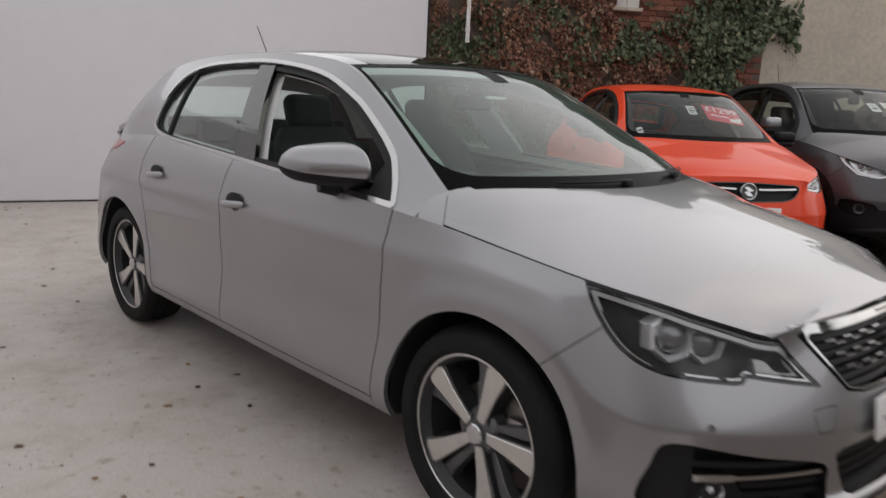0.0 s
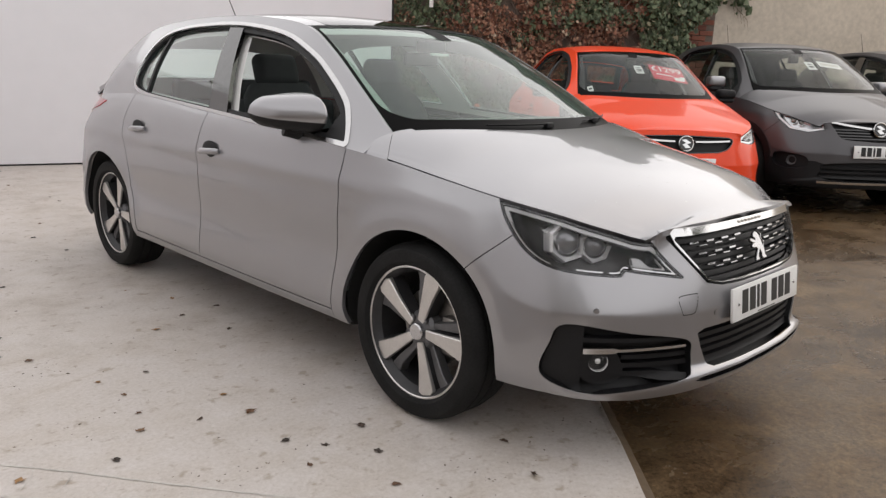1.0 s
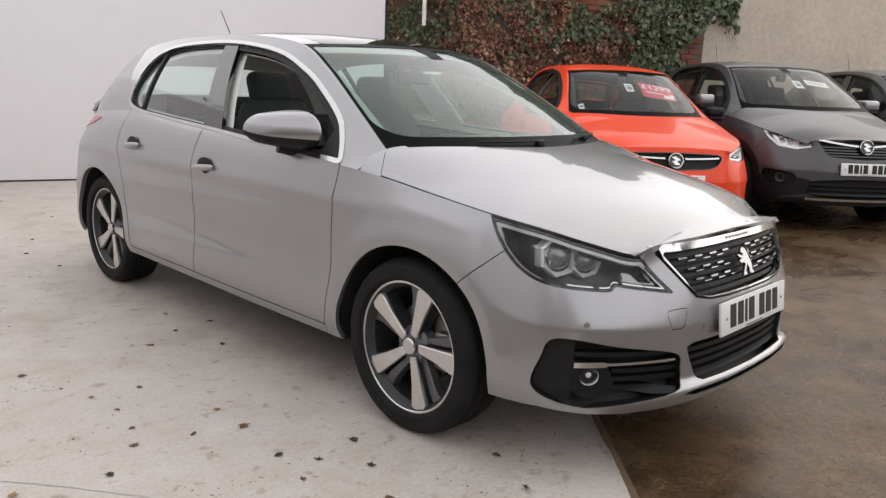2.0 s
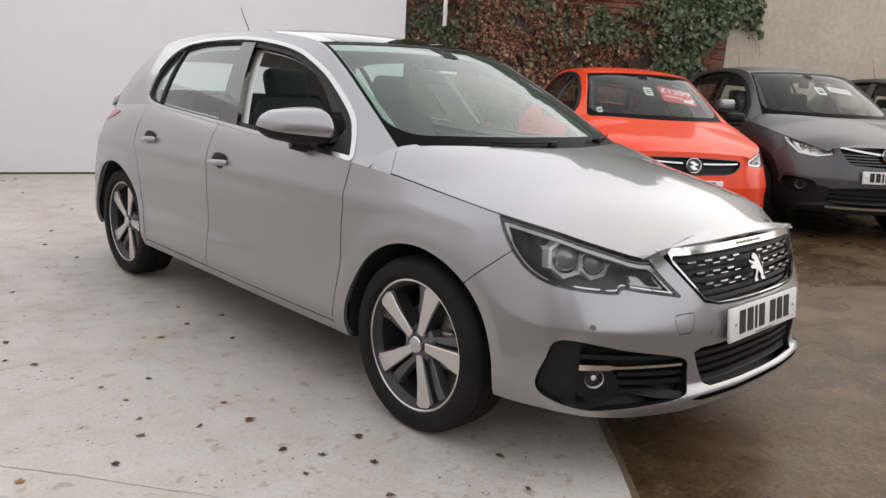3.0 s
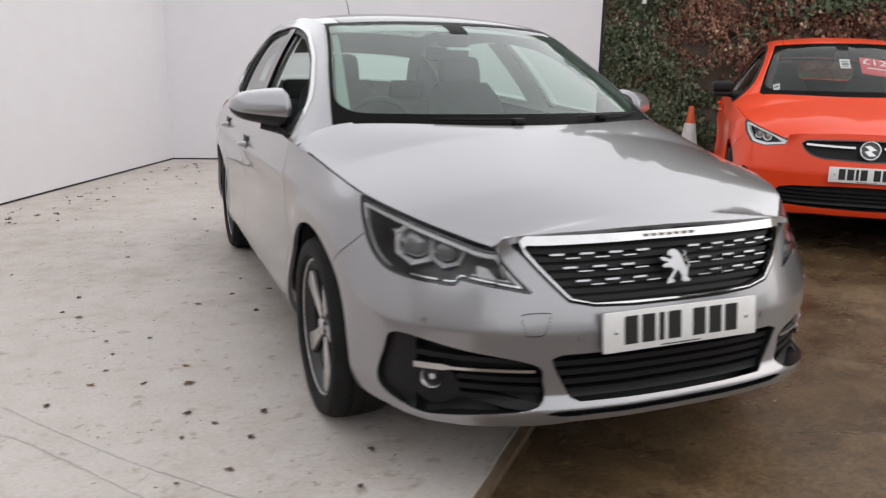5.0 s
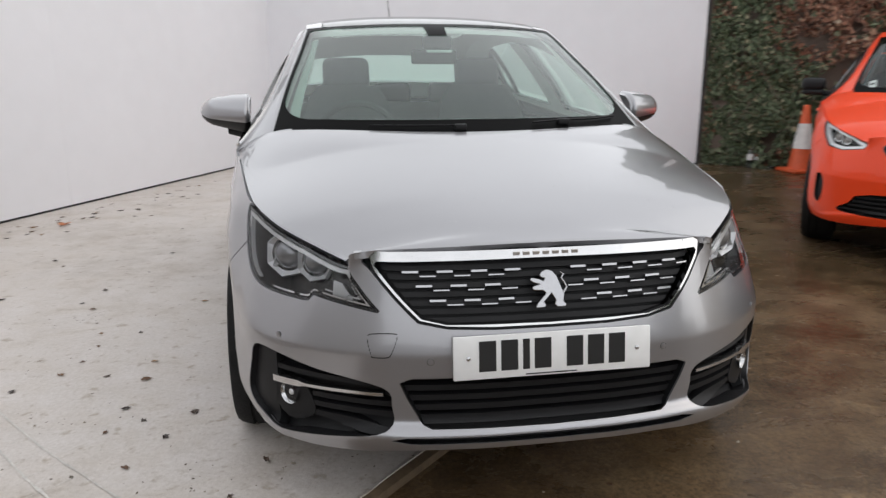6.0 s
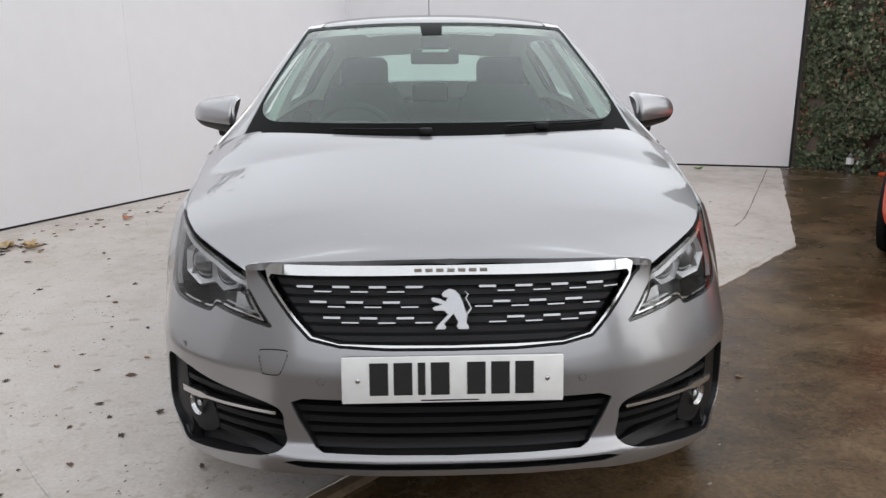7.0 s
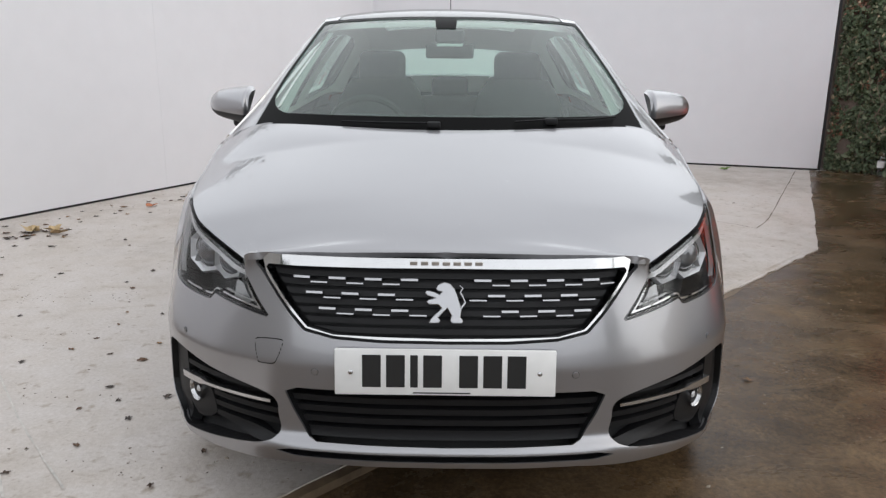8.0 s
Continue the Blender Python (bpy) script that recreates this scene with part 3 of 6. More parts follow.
    for sgn, sheet in ((-1, cs), (1, cs.mirrored())):
        sheet.cut("roof_side", paint_mat, car, [-win], rim=.02)
        sheet.cut("pillar_trim", inner, car, [-(win + .03), cs.A - 2.75 * ky, -(cs.A - .34 * ky)], lift=-.045, rim=0, label="inner pillar trim")
        sheet.cut("centre_pillar_trim", inner, car, [win + .03, -b0 - .03, b1 - .03], lift=-.05, rim=.0, label="pale inner pillar trim")
        sheet.cut("window_surround", M["black"] if plain_trim else M["chrome"], car, [np.abs(win + .0015) - .0078], lift=.005, rim=.008, label="" if plain_trim else "bright chrome window surround")
        sheet.cut("door_pillar", M["pillar"], car, [win + .012, -b0, b1], lift=-.006, rim=.02)
        sheet.cut("window_frame", M["black"], car, [win + .011, -(win + np.where(b1 > 0, .017, .030))], lift=-.012, rim=.02)
        sheet.cut("mirror_sail", M["black"], car, [win + .011, CY - (.545 - (CZ / kz - .93) * .10) * ky], lift=-.008, rim=.01)
        sheet.cut("window_bar", M["black"], car, [win + .012, np.abs(q0) - .012], lift=-.010, rim=.02)
        if not (window_open and sgn < 0):
            sheet.cut("front_side_window", side_mat, car, [win + .012, b0], lift=-.02, rim=0)
        sheet.cut("rear_side_window", side_mat, car, [win + .012, -b1], lift=-.02, rim=0)
    # roof, windscreen and tailgate
    y0, y1 = .285 * ky, 3.25 * ky
    ts = body.top_sheet(y0, y1, 61, 120)
    X, TY = ts.A, ts.B
    hw, _ = body.rail_at(TY)
    head = 1.03 * ky
    rim_in = np.abs(X) - (hw - .012)
    screen = np.maximum(rim_in, TY - head)
    corner = .10
    d1, d2 = np.abs(X) - (hw - .024), .365 * ky - TY
    low = np.minimum(np.maximum(d1, d2) + corner, 0) + np.hypot(np.maximum(d1 + corner, 0), np.maximum(d2 + corner, 0)) - corner
    clear = np.maximum(low, TY - (head - .030))
    ts.cut("windscreen", glass_mat, car, [screen], rim=0, lift=-.003)
    ts.cut("windscreen_border", M["frit"], car, [screen, -clear], rim=0, lift=-.0005)
    ts.cut("sensor_patch", M["frit"], car, [np.abs(X + .016) - (.034 + .012 * np.clip((TY / ky - .78) / .2, 0, 1)), .90 * ky - TY, TY - head + .02], rim=0, lift=-.0005)
    for sgn in (-1, 1):
        ts.cut("pillar_cover", M["pillar_cloth"] if misted else inner, car, [sgn * X - (hw - .028), (hw - .052 - .020 * np.clip((.9 * ky - TY) / (.5 * ky), 0, 1)) - sgn * X, TY - .985 * ky, .385 * ky - TY], lift=-.04, rim=0, label="inner windscreen pillar")
    tail = TY - 2.80 * ky
    rs = np.abs(X) - (hw - .075)
    ts.cut("roof_panel", roof_mat or paint_mat, car, [np.maximum(rs, head + .006 - TY), tail], rim=.01)
    for sgn in (-1, 1):
        ts.cut("roof_rail_skin", paint_mat, car, [-rs + .004, -(TY - head - .004), tail + .02, -sgn * X], rim=.01, lift=.001)
        ts.cut("pillar_edge", paint_mat, car, [-rim_in + .002, TY - head, -sgn * X], rim=.01)
    rg = np.maximum(np.abs(X) - (hw - .06), np.maximum(2.86 * ky - TY, TY - 3.12 * ky))
    ts.cut("tailgate", paint_mat, car, [-tail + .004, -rg], rim=.015)
    ts.cut("tailgate_trim", inner, car, [-tail + .02, -rg - .01], rim=0, lift=-.03)
    ts.cut("rear_window", side_mat, car, [rg], rim=0, lift=-.003)
    # dark underside and arch liners
    bm = bmesh.new()
    box(bm, -.78 * kx, .78 * kx, .42, wb - .42, .20 * kz, .30, .03)
    box(bm, -.45 * kx, .45 * kx, -.62 * ky, wb + .5, .21 * kz, .30, .03)
    part("underbody", bm, M["liner"], car, "dark underbody")
    for a in body.arches:
        for sgn in (-1, 1):
            bm = bmesh.new()
            R = sp["arch"] + .012
            rings = []
            for deep in (0, 1):
                ring = []
                for t in np.linspace(-.16, math.pi + .16, 33):
                    yy, zz = a + R * math.cos(t), sp["wheel_z"] + R * math.sin(t)
                    bx = abs(body.belt(np.array([body.s_y(yy)]), np.array([zz]))[0][0]) - .035
                    ring.append(bm.verts.new((sgn * (.50 * kx if deep else bx), yy, zz)))
                rings.append(ring)
            for i in range(32):
                bm.faces.new((rings[0][i], rings[0][i + 1], rings[1][i + 1], rings[1][i]))
            bm.faces.new(rings[1])
            part("arch_liner", bm, M["liner"], car)
            build_wheel(car, sgn * (.860 * kx - .108), a, sp["wheel_z"], radius, rim, style, sgn)
    return N


def handle(body, door, y, z, sgn, paint_mat):
    if door is None:
        return
    s = body.s_y(y)
    p = body.belt(np.array([s]), np.array([z]))[0]
    c = Vector((p[0] * (-sgn), p[1], p[2]))
    out = Vector((sgn, 0, 0))
    m = Matrix.Translation(c)
    # flat black oval: the shade inside the recess is put into its colour
    bm = bmesh.new()
    bmesh.ops.create_uvsphere(bm, u_segments=24, v_segments=12, radius=1, matrix=m @ Matrix.Diagonal((.0045, .074, .040, 1)))
    part("handle_recess", bm, M["black"], door, "handle recess with its shade as a black oval")
    bm = bmesh.new()
    pts = [c + out * (.004 + .024 * math.sin(math.pi * t) ** .6) + Vector((0, (t - .5) * .165, -.006 - .012 * (t - .5))) for t in np.linspace(0, 1, 13)]
    tube(bm, pts, [.010] + [.0145] * 11 + [.010], 12, True, 1.0)
    part("handle", bm, paint_mat, door)


def plate_on(car, y, z, lean, scale=1.0, chars=7, x=0):
    """A white number plate with plain dark bars in place of its characters."""
    pl = root("number_plate", "white number plate with dark characters")
    pl.parent = car
    pl.matrix_world = car.matrix_world @ Matrix.Translation((x, y, z)) @ Matrix.Rotation(lean, 4, "X") @ Matrix.Scale(scale, 4)
    bm = bmesh.new()
    box(bm, -.26, .26, -.006, .004, -.0555, .0555, .003)
    part("plate", bm, M["plate"], pl)
    pos = -.195
    for k in range(chars):
        bm = bmesh.new()
        wide = .044 if k not in (2,) else .018
        box(bm, pos, pos + wide, -.0075, -.0055, -.036, .042, .0008, 1)
        part("character_bar", bm, M["ink"], pl)
        pos += wide + .0125 + (.028 if k == 3 else 0)
    for sx in (-1, 1):
        bm = bmesh.new()
        lathe(bm, [(-.0055, .006), (-.0085, .0055), (-.0095, .003), (-.0095, .0003)], 16, "y", (sx * .222, 0, 0))
        part("plate_screw", bm, M["satin"], pl)
    bm = bmesh.new()
    box(bm, -.075, .06, -.0072, -.0055, -.0505, -.0475)
    part("maker_strip", bm, M["ink"], pl)
    return pl

# ---- the grey hatchback ----
def sz(body, pts):
    """Outline points (half width x, station y, height z) on the flank sheet."""
    return [(body.s_at(x, y), z) for x, y, z in pts]


def grey_hatchback():
    body = Body(HATCH)
    body.lip = .030
    car = root("hatchback_car", "silver-grey metallic five-door hatchback with its driver's window open", "car")
    lamp = sz(body, [(.66, -.50, .83), (.55, -.62, .79), (.497, -.67, .735), (.478, -.685, .70), (.450, -.71, .662), (.414, -.75, .617), (.48, -.715, .627), (.549, -.690, .636), (.59, -.66, .643), (.600, -.655, .628)])
    lamp += [tuple(p) for p in smooth_line(sz(body, [(.625, -.645, .626), (.685, -.57, .631), (.730, -.495, .643), (.750, -.436, .668), (.766, -.388, .705), (.775, -.336, .765), (.767, -.290, .84)]), 5)]
    fog = smooth_line(sz(body, [(.778, -.535, .42), (.757, -.578, .486), (.60, -.71, .462), (.432, -.80, .432), (.408, -.81, .38), (.418, -.805, .322), (.55, -.745, .292), (.72, -.615, .272), (.788, -.515, .318)]), 5, True)
    grille = [(-.3, .800), (.492, .800), (.501, .760), (.476, .716), (.343, .598), (.27, .583), (.15, .578), (-.3, .576)]
    grille_hole = [(-.3, .800), (.512, .800), (.509, .736), (.497, .730), (.478, .714), (.345, .597), (.27, .582), (.15, .577), (-.3, .575)]
    intake = [(-.3, .462), (.36, .458), (.392, .446), (.372, .40), (.335, .335), (.31, .326), (-.3, .322)]
    slot = [(-.3, .308), (.37, .308), (.418, .300), (.36, .289), (-.3, .287)]

    def holes(A, B):
        return [sd_poly(A, B, lamp), sd_poly(A, B, fog), sd_poly(A, B, grille_hole), sd_poly(A, B, intake), sd_poly(A, B, slot)]

    N = shell(body, car, M["grey_paint"], "wedge", rim=.2365, roof_mat=M["roof_glass"], face=dict(holes=holes), window_open=True)
    A, B = N.A, N.B
    X = N.P[..., 0]
    # grille: bright frame, black mesh behind, rows of short bright dashes
    body.flat = True
    G = body.side_sheet(-.56, .56, .56, .775, n=260, m=90)
    A, B = G.A, G.B
    gl = sd_poly(A, B, grille)
    frame_in = sd_poly(A, B, [(-.3, .746), (.468, .742), (.474, .733), (.336, .607), (.27, .592), (-.3, .585)])
    G.cut("grille_gap", M["black"], car, [sd_poly(A, B, grille_hole) + .0005, -(gl + .012), B - .762, A - .490], lift=-.014, rim=0)
    G.cut("grille_frame", M["chrome"], car, [gl + .0065, -frame_in, B - .766], lift=.003, rim=.028, label="polished chrome grille surround")
    gr = G.cut("grille", M["black"], car, [gl + .003, B - .776], lift=-.045, rim=0)
    band = body.side_sheet(-.47, .47, .590, .742, n=260, m=130)
    bA, bB = band.A, band.B
    inside = sd_poly(bA, bB, [(-.3, .743), (.466, .738), (.330, .611), (.26, .597), (-.3, .589)])
    for k in range(7):
        z = .604 + k * .021
        band.cut("grille_slat", M["black"], gr, [inside, np.abs(bB - z) - .0065], lift=-.022, rim=.02)
    for row, z in enumerate((.640, .675, .709)):
        half = .308 + row * .033
        px = -half
        k = 0
        while px < half:
            if abs(px + .022) > .066:
                low = k % 2
                bx = band.P[..., 0]
                band.cut("grille_dash", M["dash"], gr, [np.abs(bx - px - .022) - .0205, np.abs(bB - z - (0 if low else .0105)) - (.0016 if low else .0026), inside], lift=-.008, rim=.012)
            px += .044
            k += 1
    # maker's emblem as a plain bright shape, and a row of raised bars on the frame
    bm = bmesh.new()
    e = body.belt(np.array([0.0]), np.array([.672]))[0]
    em = Matrix.Translation((0, e[1] - .012, .672)) @ Matrix.Rotation(radians(-22), 4, "X")
    paws = [(-.040, -.047), (-.016, -.047), (-.012, -.040), (-.018, -.034), (.004, -.012), (.014, -.030), (.010, -.040), (.016, -.047), (.040, -.047), (.041, -.040), (.034, -.034), (.038, -.016), (.030, .006), (.026, .020),
            (.020, .034), (.010, .046), (-.004, .050), (-.018, .044), (-.024, .035), (-.020, .029), (-.010, .027), (-.014, .020), (-.026, .026), (-.046, .030), (-.050, .024), (-.044, .018), (-.026, .012), (-.042, .008), (-.046, .002), (-.040, -.003), (-.018, -.004), (-.010, -.012), (-.034, -.036)]
    prism(bm, paws, .010, em)
    bmesh.ops.bevel(bm, geom=list(bm.edges), offset=.0016, segments=1, affect="EDGES")
    tube(bm, [em @ Vector((x, .004, z)) for x, z in ((.036, -.012), (.046, .002), (.040, .016), (.034, .026), (.040, .036), (.032, .043))], [.003, .003, .0028, .0026, .003, .001], 8)
    part("emblem", bm, M["dash"], car, "bright metal emblem")
    for k in range(7):
        x = -.078 + k * .026
        bm = bmesh.new()
        p = body.belt(np.array([abs(x)]), np.array([.757]))[0]
        box(bm, x - .009, x + .009, p[1] - .0060, p[1] + .004, .7515, .7615, .001, 1)
        part("badge_bar", bm, M["alloy"], car)
    # lower intake and slot
    body.flat = False
    A, B = N.A, N.B
    it = sd_poly(A, B, intake)
    pan = N.cut("lower_intake", M["black"], car, [it + .002], lift=-.07, rim=-.066)
    for z in (.345, .372, .399, .426):
        N.cut("intake_slat", M["black"], pan, [it + .004, np.abs(B - z) - .0075], lift=-.018, rim=.03)
    N.cut("lower_slot", M["gloss"], car, [sd_poly(A, B, slot) + .001], lift=-.02, rim=-.018)
    ft = sd_poly(A, B, fog)
    ends = body.side_sheet(.30, 1.12, .25, .50, n=150, m=70)
    fe = sd_poly(ends.A, ends.B, fog)
    s_lamp, s_in, s_out = body.s_at(.675, -.655), body.s_at(.42, -.81), body.s_at(.715, -.62)
    for sheet in (ends, ends.mirrored()):
        fp = sheet.cut("fog_light_recess", M["black"], car, [fe + .001], lift=-.055, rim=-.053, label="black fog light recess")
        sheet.cut("recess_flank", M["black"], fp, [fe + .003, -(ends.A - s_out)], lift=-.018, rim=.03)
        for z in (.325, .352, .379, .432):
            sheet.cut("recess_slat", M["black"], fp, [fe + .004, np.abs(ends.B - z) - .007, ends.A - (s_lamp - .075 if z < .385 else s_out)], lift=-.02, rim=.03)
        zc = .405 + .006 * np.cos((ends.A - s_in) * 6)
        thick = .0042 + .0045 * np.clip((ends.A - s_lamp + .06) / .02, 0, 1)
        sheet.cut("fog_trim", M["satin"], fp, [np.abs(ends.B - zc) - thick, ends.A - s_out, -(ends.A - s_in - .01)], lift=-.002, rim=.02, label="chrome trim strip")
        sheet.cut("fog_panel", M["black"], fp, [sd_poly(ends.A, ends.B, smooth_line([(s_out - .005, .395), (s_lamp - .045, .393), (s_lamp - .072, .37), (s_lamp - .075, .315), (s_out - .01, .300)], 4, True))], lift=-.018, rim=.03)
    for sg in (-1, 1):
        p = body.belt(np.array([sg * -1 * s_lamp]), np.array([.366]))[0]
        q = body.belt(np.array([sg * -1 * (s_lamp + .02)]), np.array([.366]))[0]
        tang = (Vector(q) - Vector(p)).normalized()
        outw = Vector((tang.y, -tang.x, 0)) * (1 if sg > 0 else -1)
        if outw.y > 0:
            outw = -outw
        c = Vector(p) - outw * .012
        m = Matrix.Translation(c) @ outw.to_track_quat("Z", "Y").to_matrix().to_4x4()
        fogl = root("fog_light")
        fogl.parent = car
        bm = bmesh.new()
        lathe(bm, [(-.03, .012), (-.012, .024), (.002, .028), (.004, .030), (-.01, .031)], 32, "z")
        bm.transform(m)
        part("reflector", bm, M["chrome"], fogl)
        bm = bmesh.new()
        lathe(bm, [(.003, .027), (.009, .019), (.012, .009), (.012, .001)], 32, "z")
        bm.transform(m)
        part("fog_lens", bm, M["lens"], fogl)
        bm = bmesh.new()
        bmesh.ops.create_uvsphere(bm, u_segments=14, v_segments=8, radius=.011, matrix=m @ Matrix.Translation((0, 0, -.012)))
        part("fog_bulb", bm, M["silver"], fogl)
        headlight(body, car, sg, lamp)
        mirror(body, car, sg)
    plate_on(car, -.856, .5165, radians(-7))
    # parking sensors and the towing-eye cover
    for sx, z in ((-.312, .503), (.312, .503), (-.69, .530), (.69, .530)):
        s = float(np.interp(abs(sx), body.ox[:240], body.s[:240])) * (1 if sx < 0 else -1)
        p = body.belt(np.array([s]), np.array([z]))[0]
        p2 = body.belt(np.array([s + .01]), np.array([z]))[0]
        t = (Vector(p2) - Vector(p)).normalized()
        ow = Vector((-t.y, t.x, 0))
        if ow.y > 0:
            ow = -ow
        bm = bmesh.new()
        lathe(bm, [(-.004, .0095), (.0005, .0095), (.001, .0088), (.0005, .008)], 24, "z")
        bm.transform(Matrix.Translation(p) @ ow.to_track_quat("Z", "Y").to_matrix().to_4x4())
        part("parking_sensor", bm, M["alloy_dark"], car)
        bm = bmesh.new()
        lathe(bm, [(-.004, .0078), (.0018, .0078), (.0022, .006), (.0022, .0005)], 24, "z")
        bm.transform(Matrix.Translation(p) @ ow.to_track_quat("Z", "Y").to_matrix().to_4x4())
        part("sensor_face", bm, M["grey_paint"], car)
    cap = body.side_sheet(.34, .52, .51, .61, n=60, m=50)
    rr = sd_poly(cap.A, cap.B, smooth_line(sz(body, [(.400, -.815, .572), (.458, -.79, .569), (.467, -.785, .558), (.458, -.79, .518), (.450, -.79, .512), (.420, -.805, .513), (.409, -.81, .522), (.396, -.815, .56)]), 3, True))
    cap.cut("towing_cover_gap", M["black"], car, [np.abs(rr) - .0013], lift=.0008, rim=0)
    wipers(body, car)
    droplets(body)
    interior(body, car)
    # roof aerial
    bm = bmesh.new()
    tube(bm, [(0, 2.60, 1.425), (0, 2.62, 1.455)], [.016, .007], 10)
    part("aerial_base", bm, M["black"], car)
    bm = bmesh.new()
    tube(bm, [(0, 2.62, 1.45), (0, 2.76, 1.635)], [.0035, .0022], 8)
    part("aerial_mast", bm, M["black"], car)
    # red corner of the tail lamps
    tl = body.side_sheet(body.s_y(2.66), body.s_at(.70, 3.24), .86, .985, n=60, m=30)
    tp = sd_poly(tl.A, tl.B, sz(body, [(.885, 2.70, .965), (.86, 2.95, .972), (.70, 3.23, .96), (.70, 3.23, .87), (.86, 2.95, .885), (.885, 2.76, .93)]))
    for sheet in (tl, tl.mirrored()):
        sheet.cut("tail_lamp", M["redlamp"], car, [tp], lift=.004, rim=.01, label="red tail lamp")
    return body, car


def headlight(body, car, sg, poly):
    """One headlight: dark bowl, clear cover, light guide, two projectors and a corner reflector."""
    hl = root("headlight", "clear headlight with dark bowl and projectors")
    hl.parent = car
    sh = body.side_sheet(.36, 1.20, .60, None, n=150, m=80)
    if sg > 0:
        sh = sh.mirrored()
    f = sd_poly(sh.A, sh.B, poly)
    roof = sh.B - (body.top(sh.A) - .006)
    sh.cut("bowl", M["bowl"], hl, [f + .001, roof], lift=-.095, rim=-.092)
    sh.cut("cover", M["lens"], hl, [f + .001, roof], lift=-.001, rim=0)
    edge = np.maximum(f, roof)
    sh.cut("seal", M["gloss"], hl, [edge + .001, -(edge + .0065)], lift=-.004, rim=.02)
    upper = body.top(sh.A) - .055 - sh.B
    outer = body.s_at(.735, -.49) - sh.A
    sh.cut("light_bar", M["bar"], hl, [edge + .0090, -(edge + .0190), upper], lift=-.006, rim=.012, label="silvered light bar")
    sh.cut("light_guide", M["bar"], hl, [edge + .0100, -(edge + .0132), outer], lift=-.008, rim=.012, label="silvered light guide")
    sh.cut("claw", M["bar"], hl, [np.abs(edge + .0225) - .0018, -upper, sh.A - body.s_at(.60, float(np.interp(.60, body.ox[:260], body.oy[:260])))], lift=-.012, rim=.01)
    for a0, a1 in ((.61, .66), (.675, .735), (.435, .60)):
        sh.cut("light_guide_tip", M["chrome"], hl, [np.abs(edge + .0130) - .0020, upper * -1, body.s_at(a0, float(np.interp(a0, body.ox[:260], body.oy[:260]))) - sh.A, sh.A - body.s_at(a1, float(np.interp(a1, body.ox[:260], body.oy[:260])))], lift=-.004, rim=.01)
    s1, s2, s3 = (body.s_at(x, y) for x, y in ((.664, -.508), (.590, -.558), (.508, -.640)))
    for facet, deep in (([(s1 + .040, .752), (s1 + .125, .757), (s1 + .052, .722), (s1 + .046, .690)], .030), ([(s3 + .030, .690), (s3 - .002, .684), (s3 - .052, .640), (s3 + .020, .642)], .030)):
        sh.cut("reflector_facet", M["bar"], hl, [sd_poly(sh.A, sh.B, facet), edge + .012], lift=-deep, rim=.02)
    for x, y, z, r in ((.664, -.508, .716, .043), (.590, -.558, .702, .036)):
        p = Vector((sg * x, y, z))
        ow = Vector((sg * .42, -.88, .12)).normalized()
        m = Matrix.Translation(p - ow * .032) @ ow.to_track_quat("Z", "Y").to_matrix().to_4x4()
        bm = bmesh.new()
        lathe(bm, [(-.03, r * .7), (.0, r * 1.0), (.010, r * 1.04), (.014, r * 1.12), (.010, r * 1.2), (-.02, r * 1.2)], 36, "z")
        bm.transform(m)
        part("projector_ring", bm, M["chrome"], hl)
        bm = bmesh.new()
        lathe(bm, [(-.004, r * 1.02), (.016, r * 1.34), (.024, r * 1.50), (.014, r * 1.62), (-.03, r * 1.62)], 7, "z")
        bm.transform(m @ rot_z(math.pi / 4 + .12))
        part("projector_bezel", bm, M["silver"], hl, smooth=0)
        bm = bmesh.new()
        lathe(bm, [(.008, r * 1.0), (.022, r * .86), (.032, r * .55), (.036, r * .2), (.0365, .0006)], 32, "z")
        bm.transform(m)
        part("projector_lens", bm, M["ball"], hl)
        bm = bmesh.new()
        lathe(bm, [(-.022, r * .95), (-.02, .001)], 24, "z")
        bm.transform(m)
        part("projector_back", bm, M["chrome"], hl)


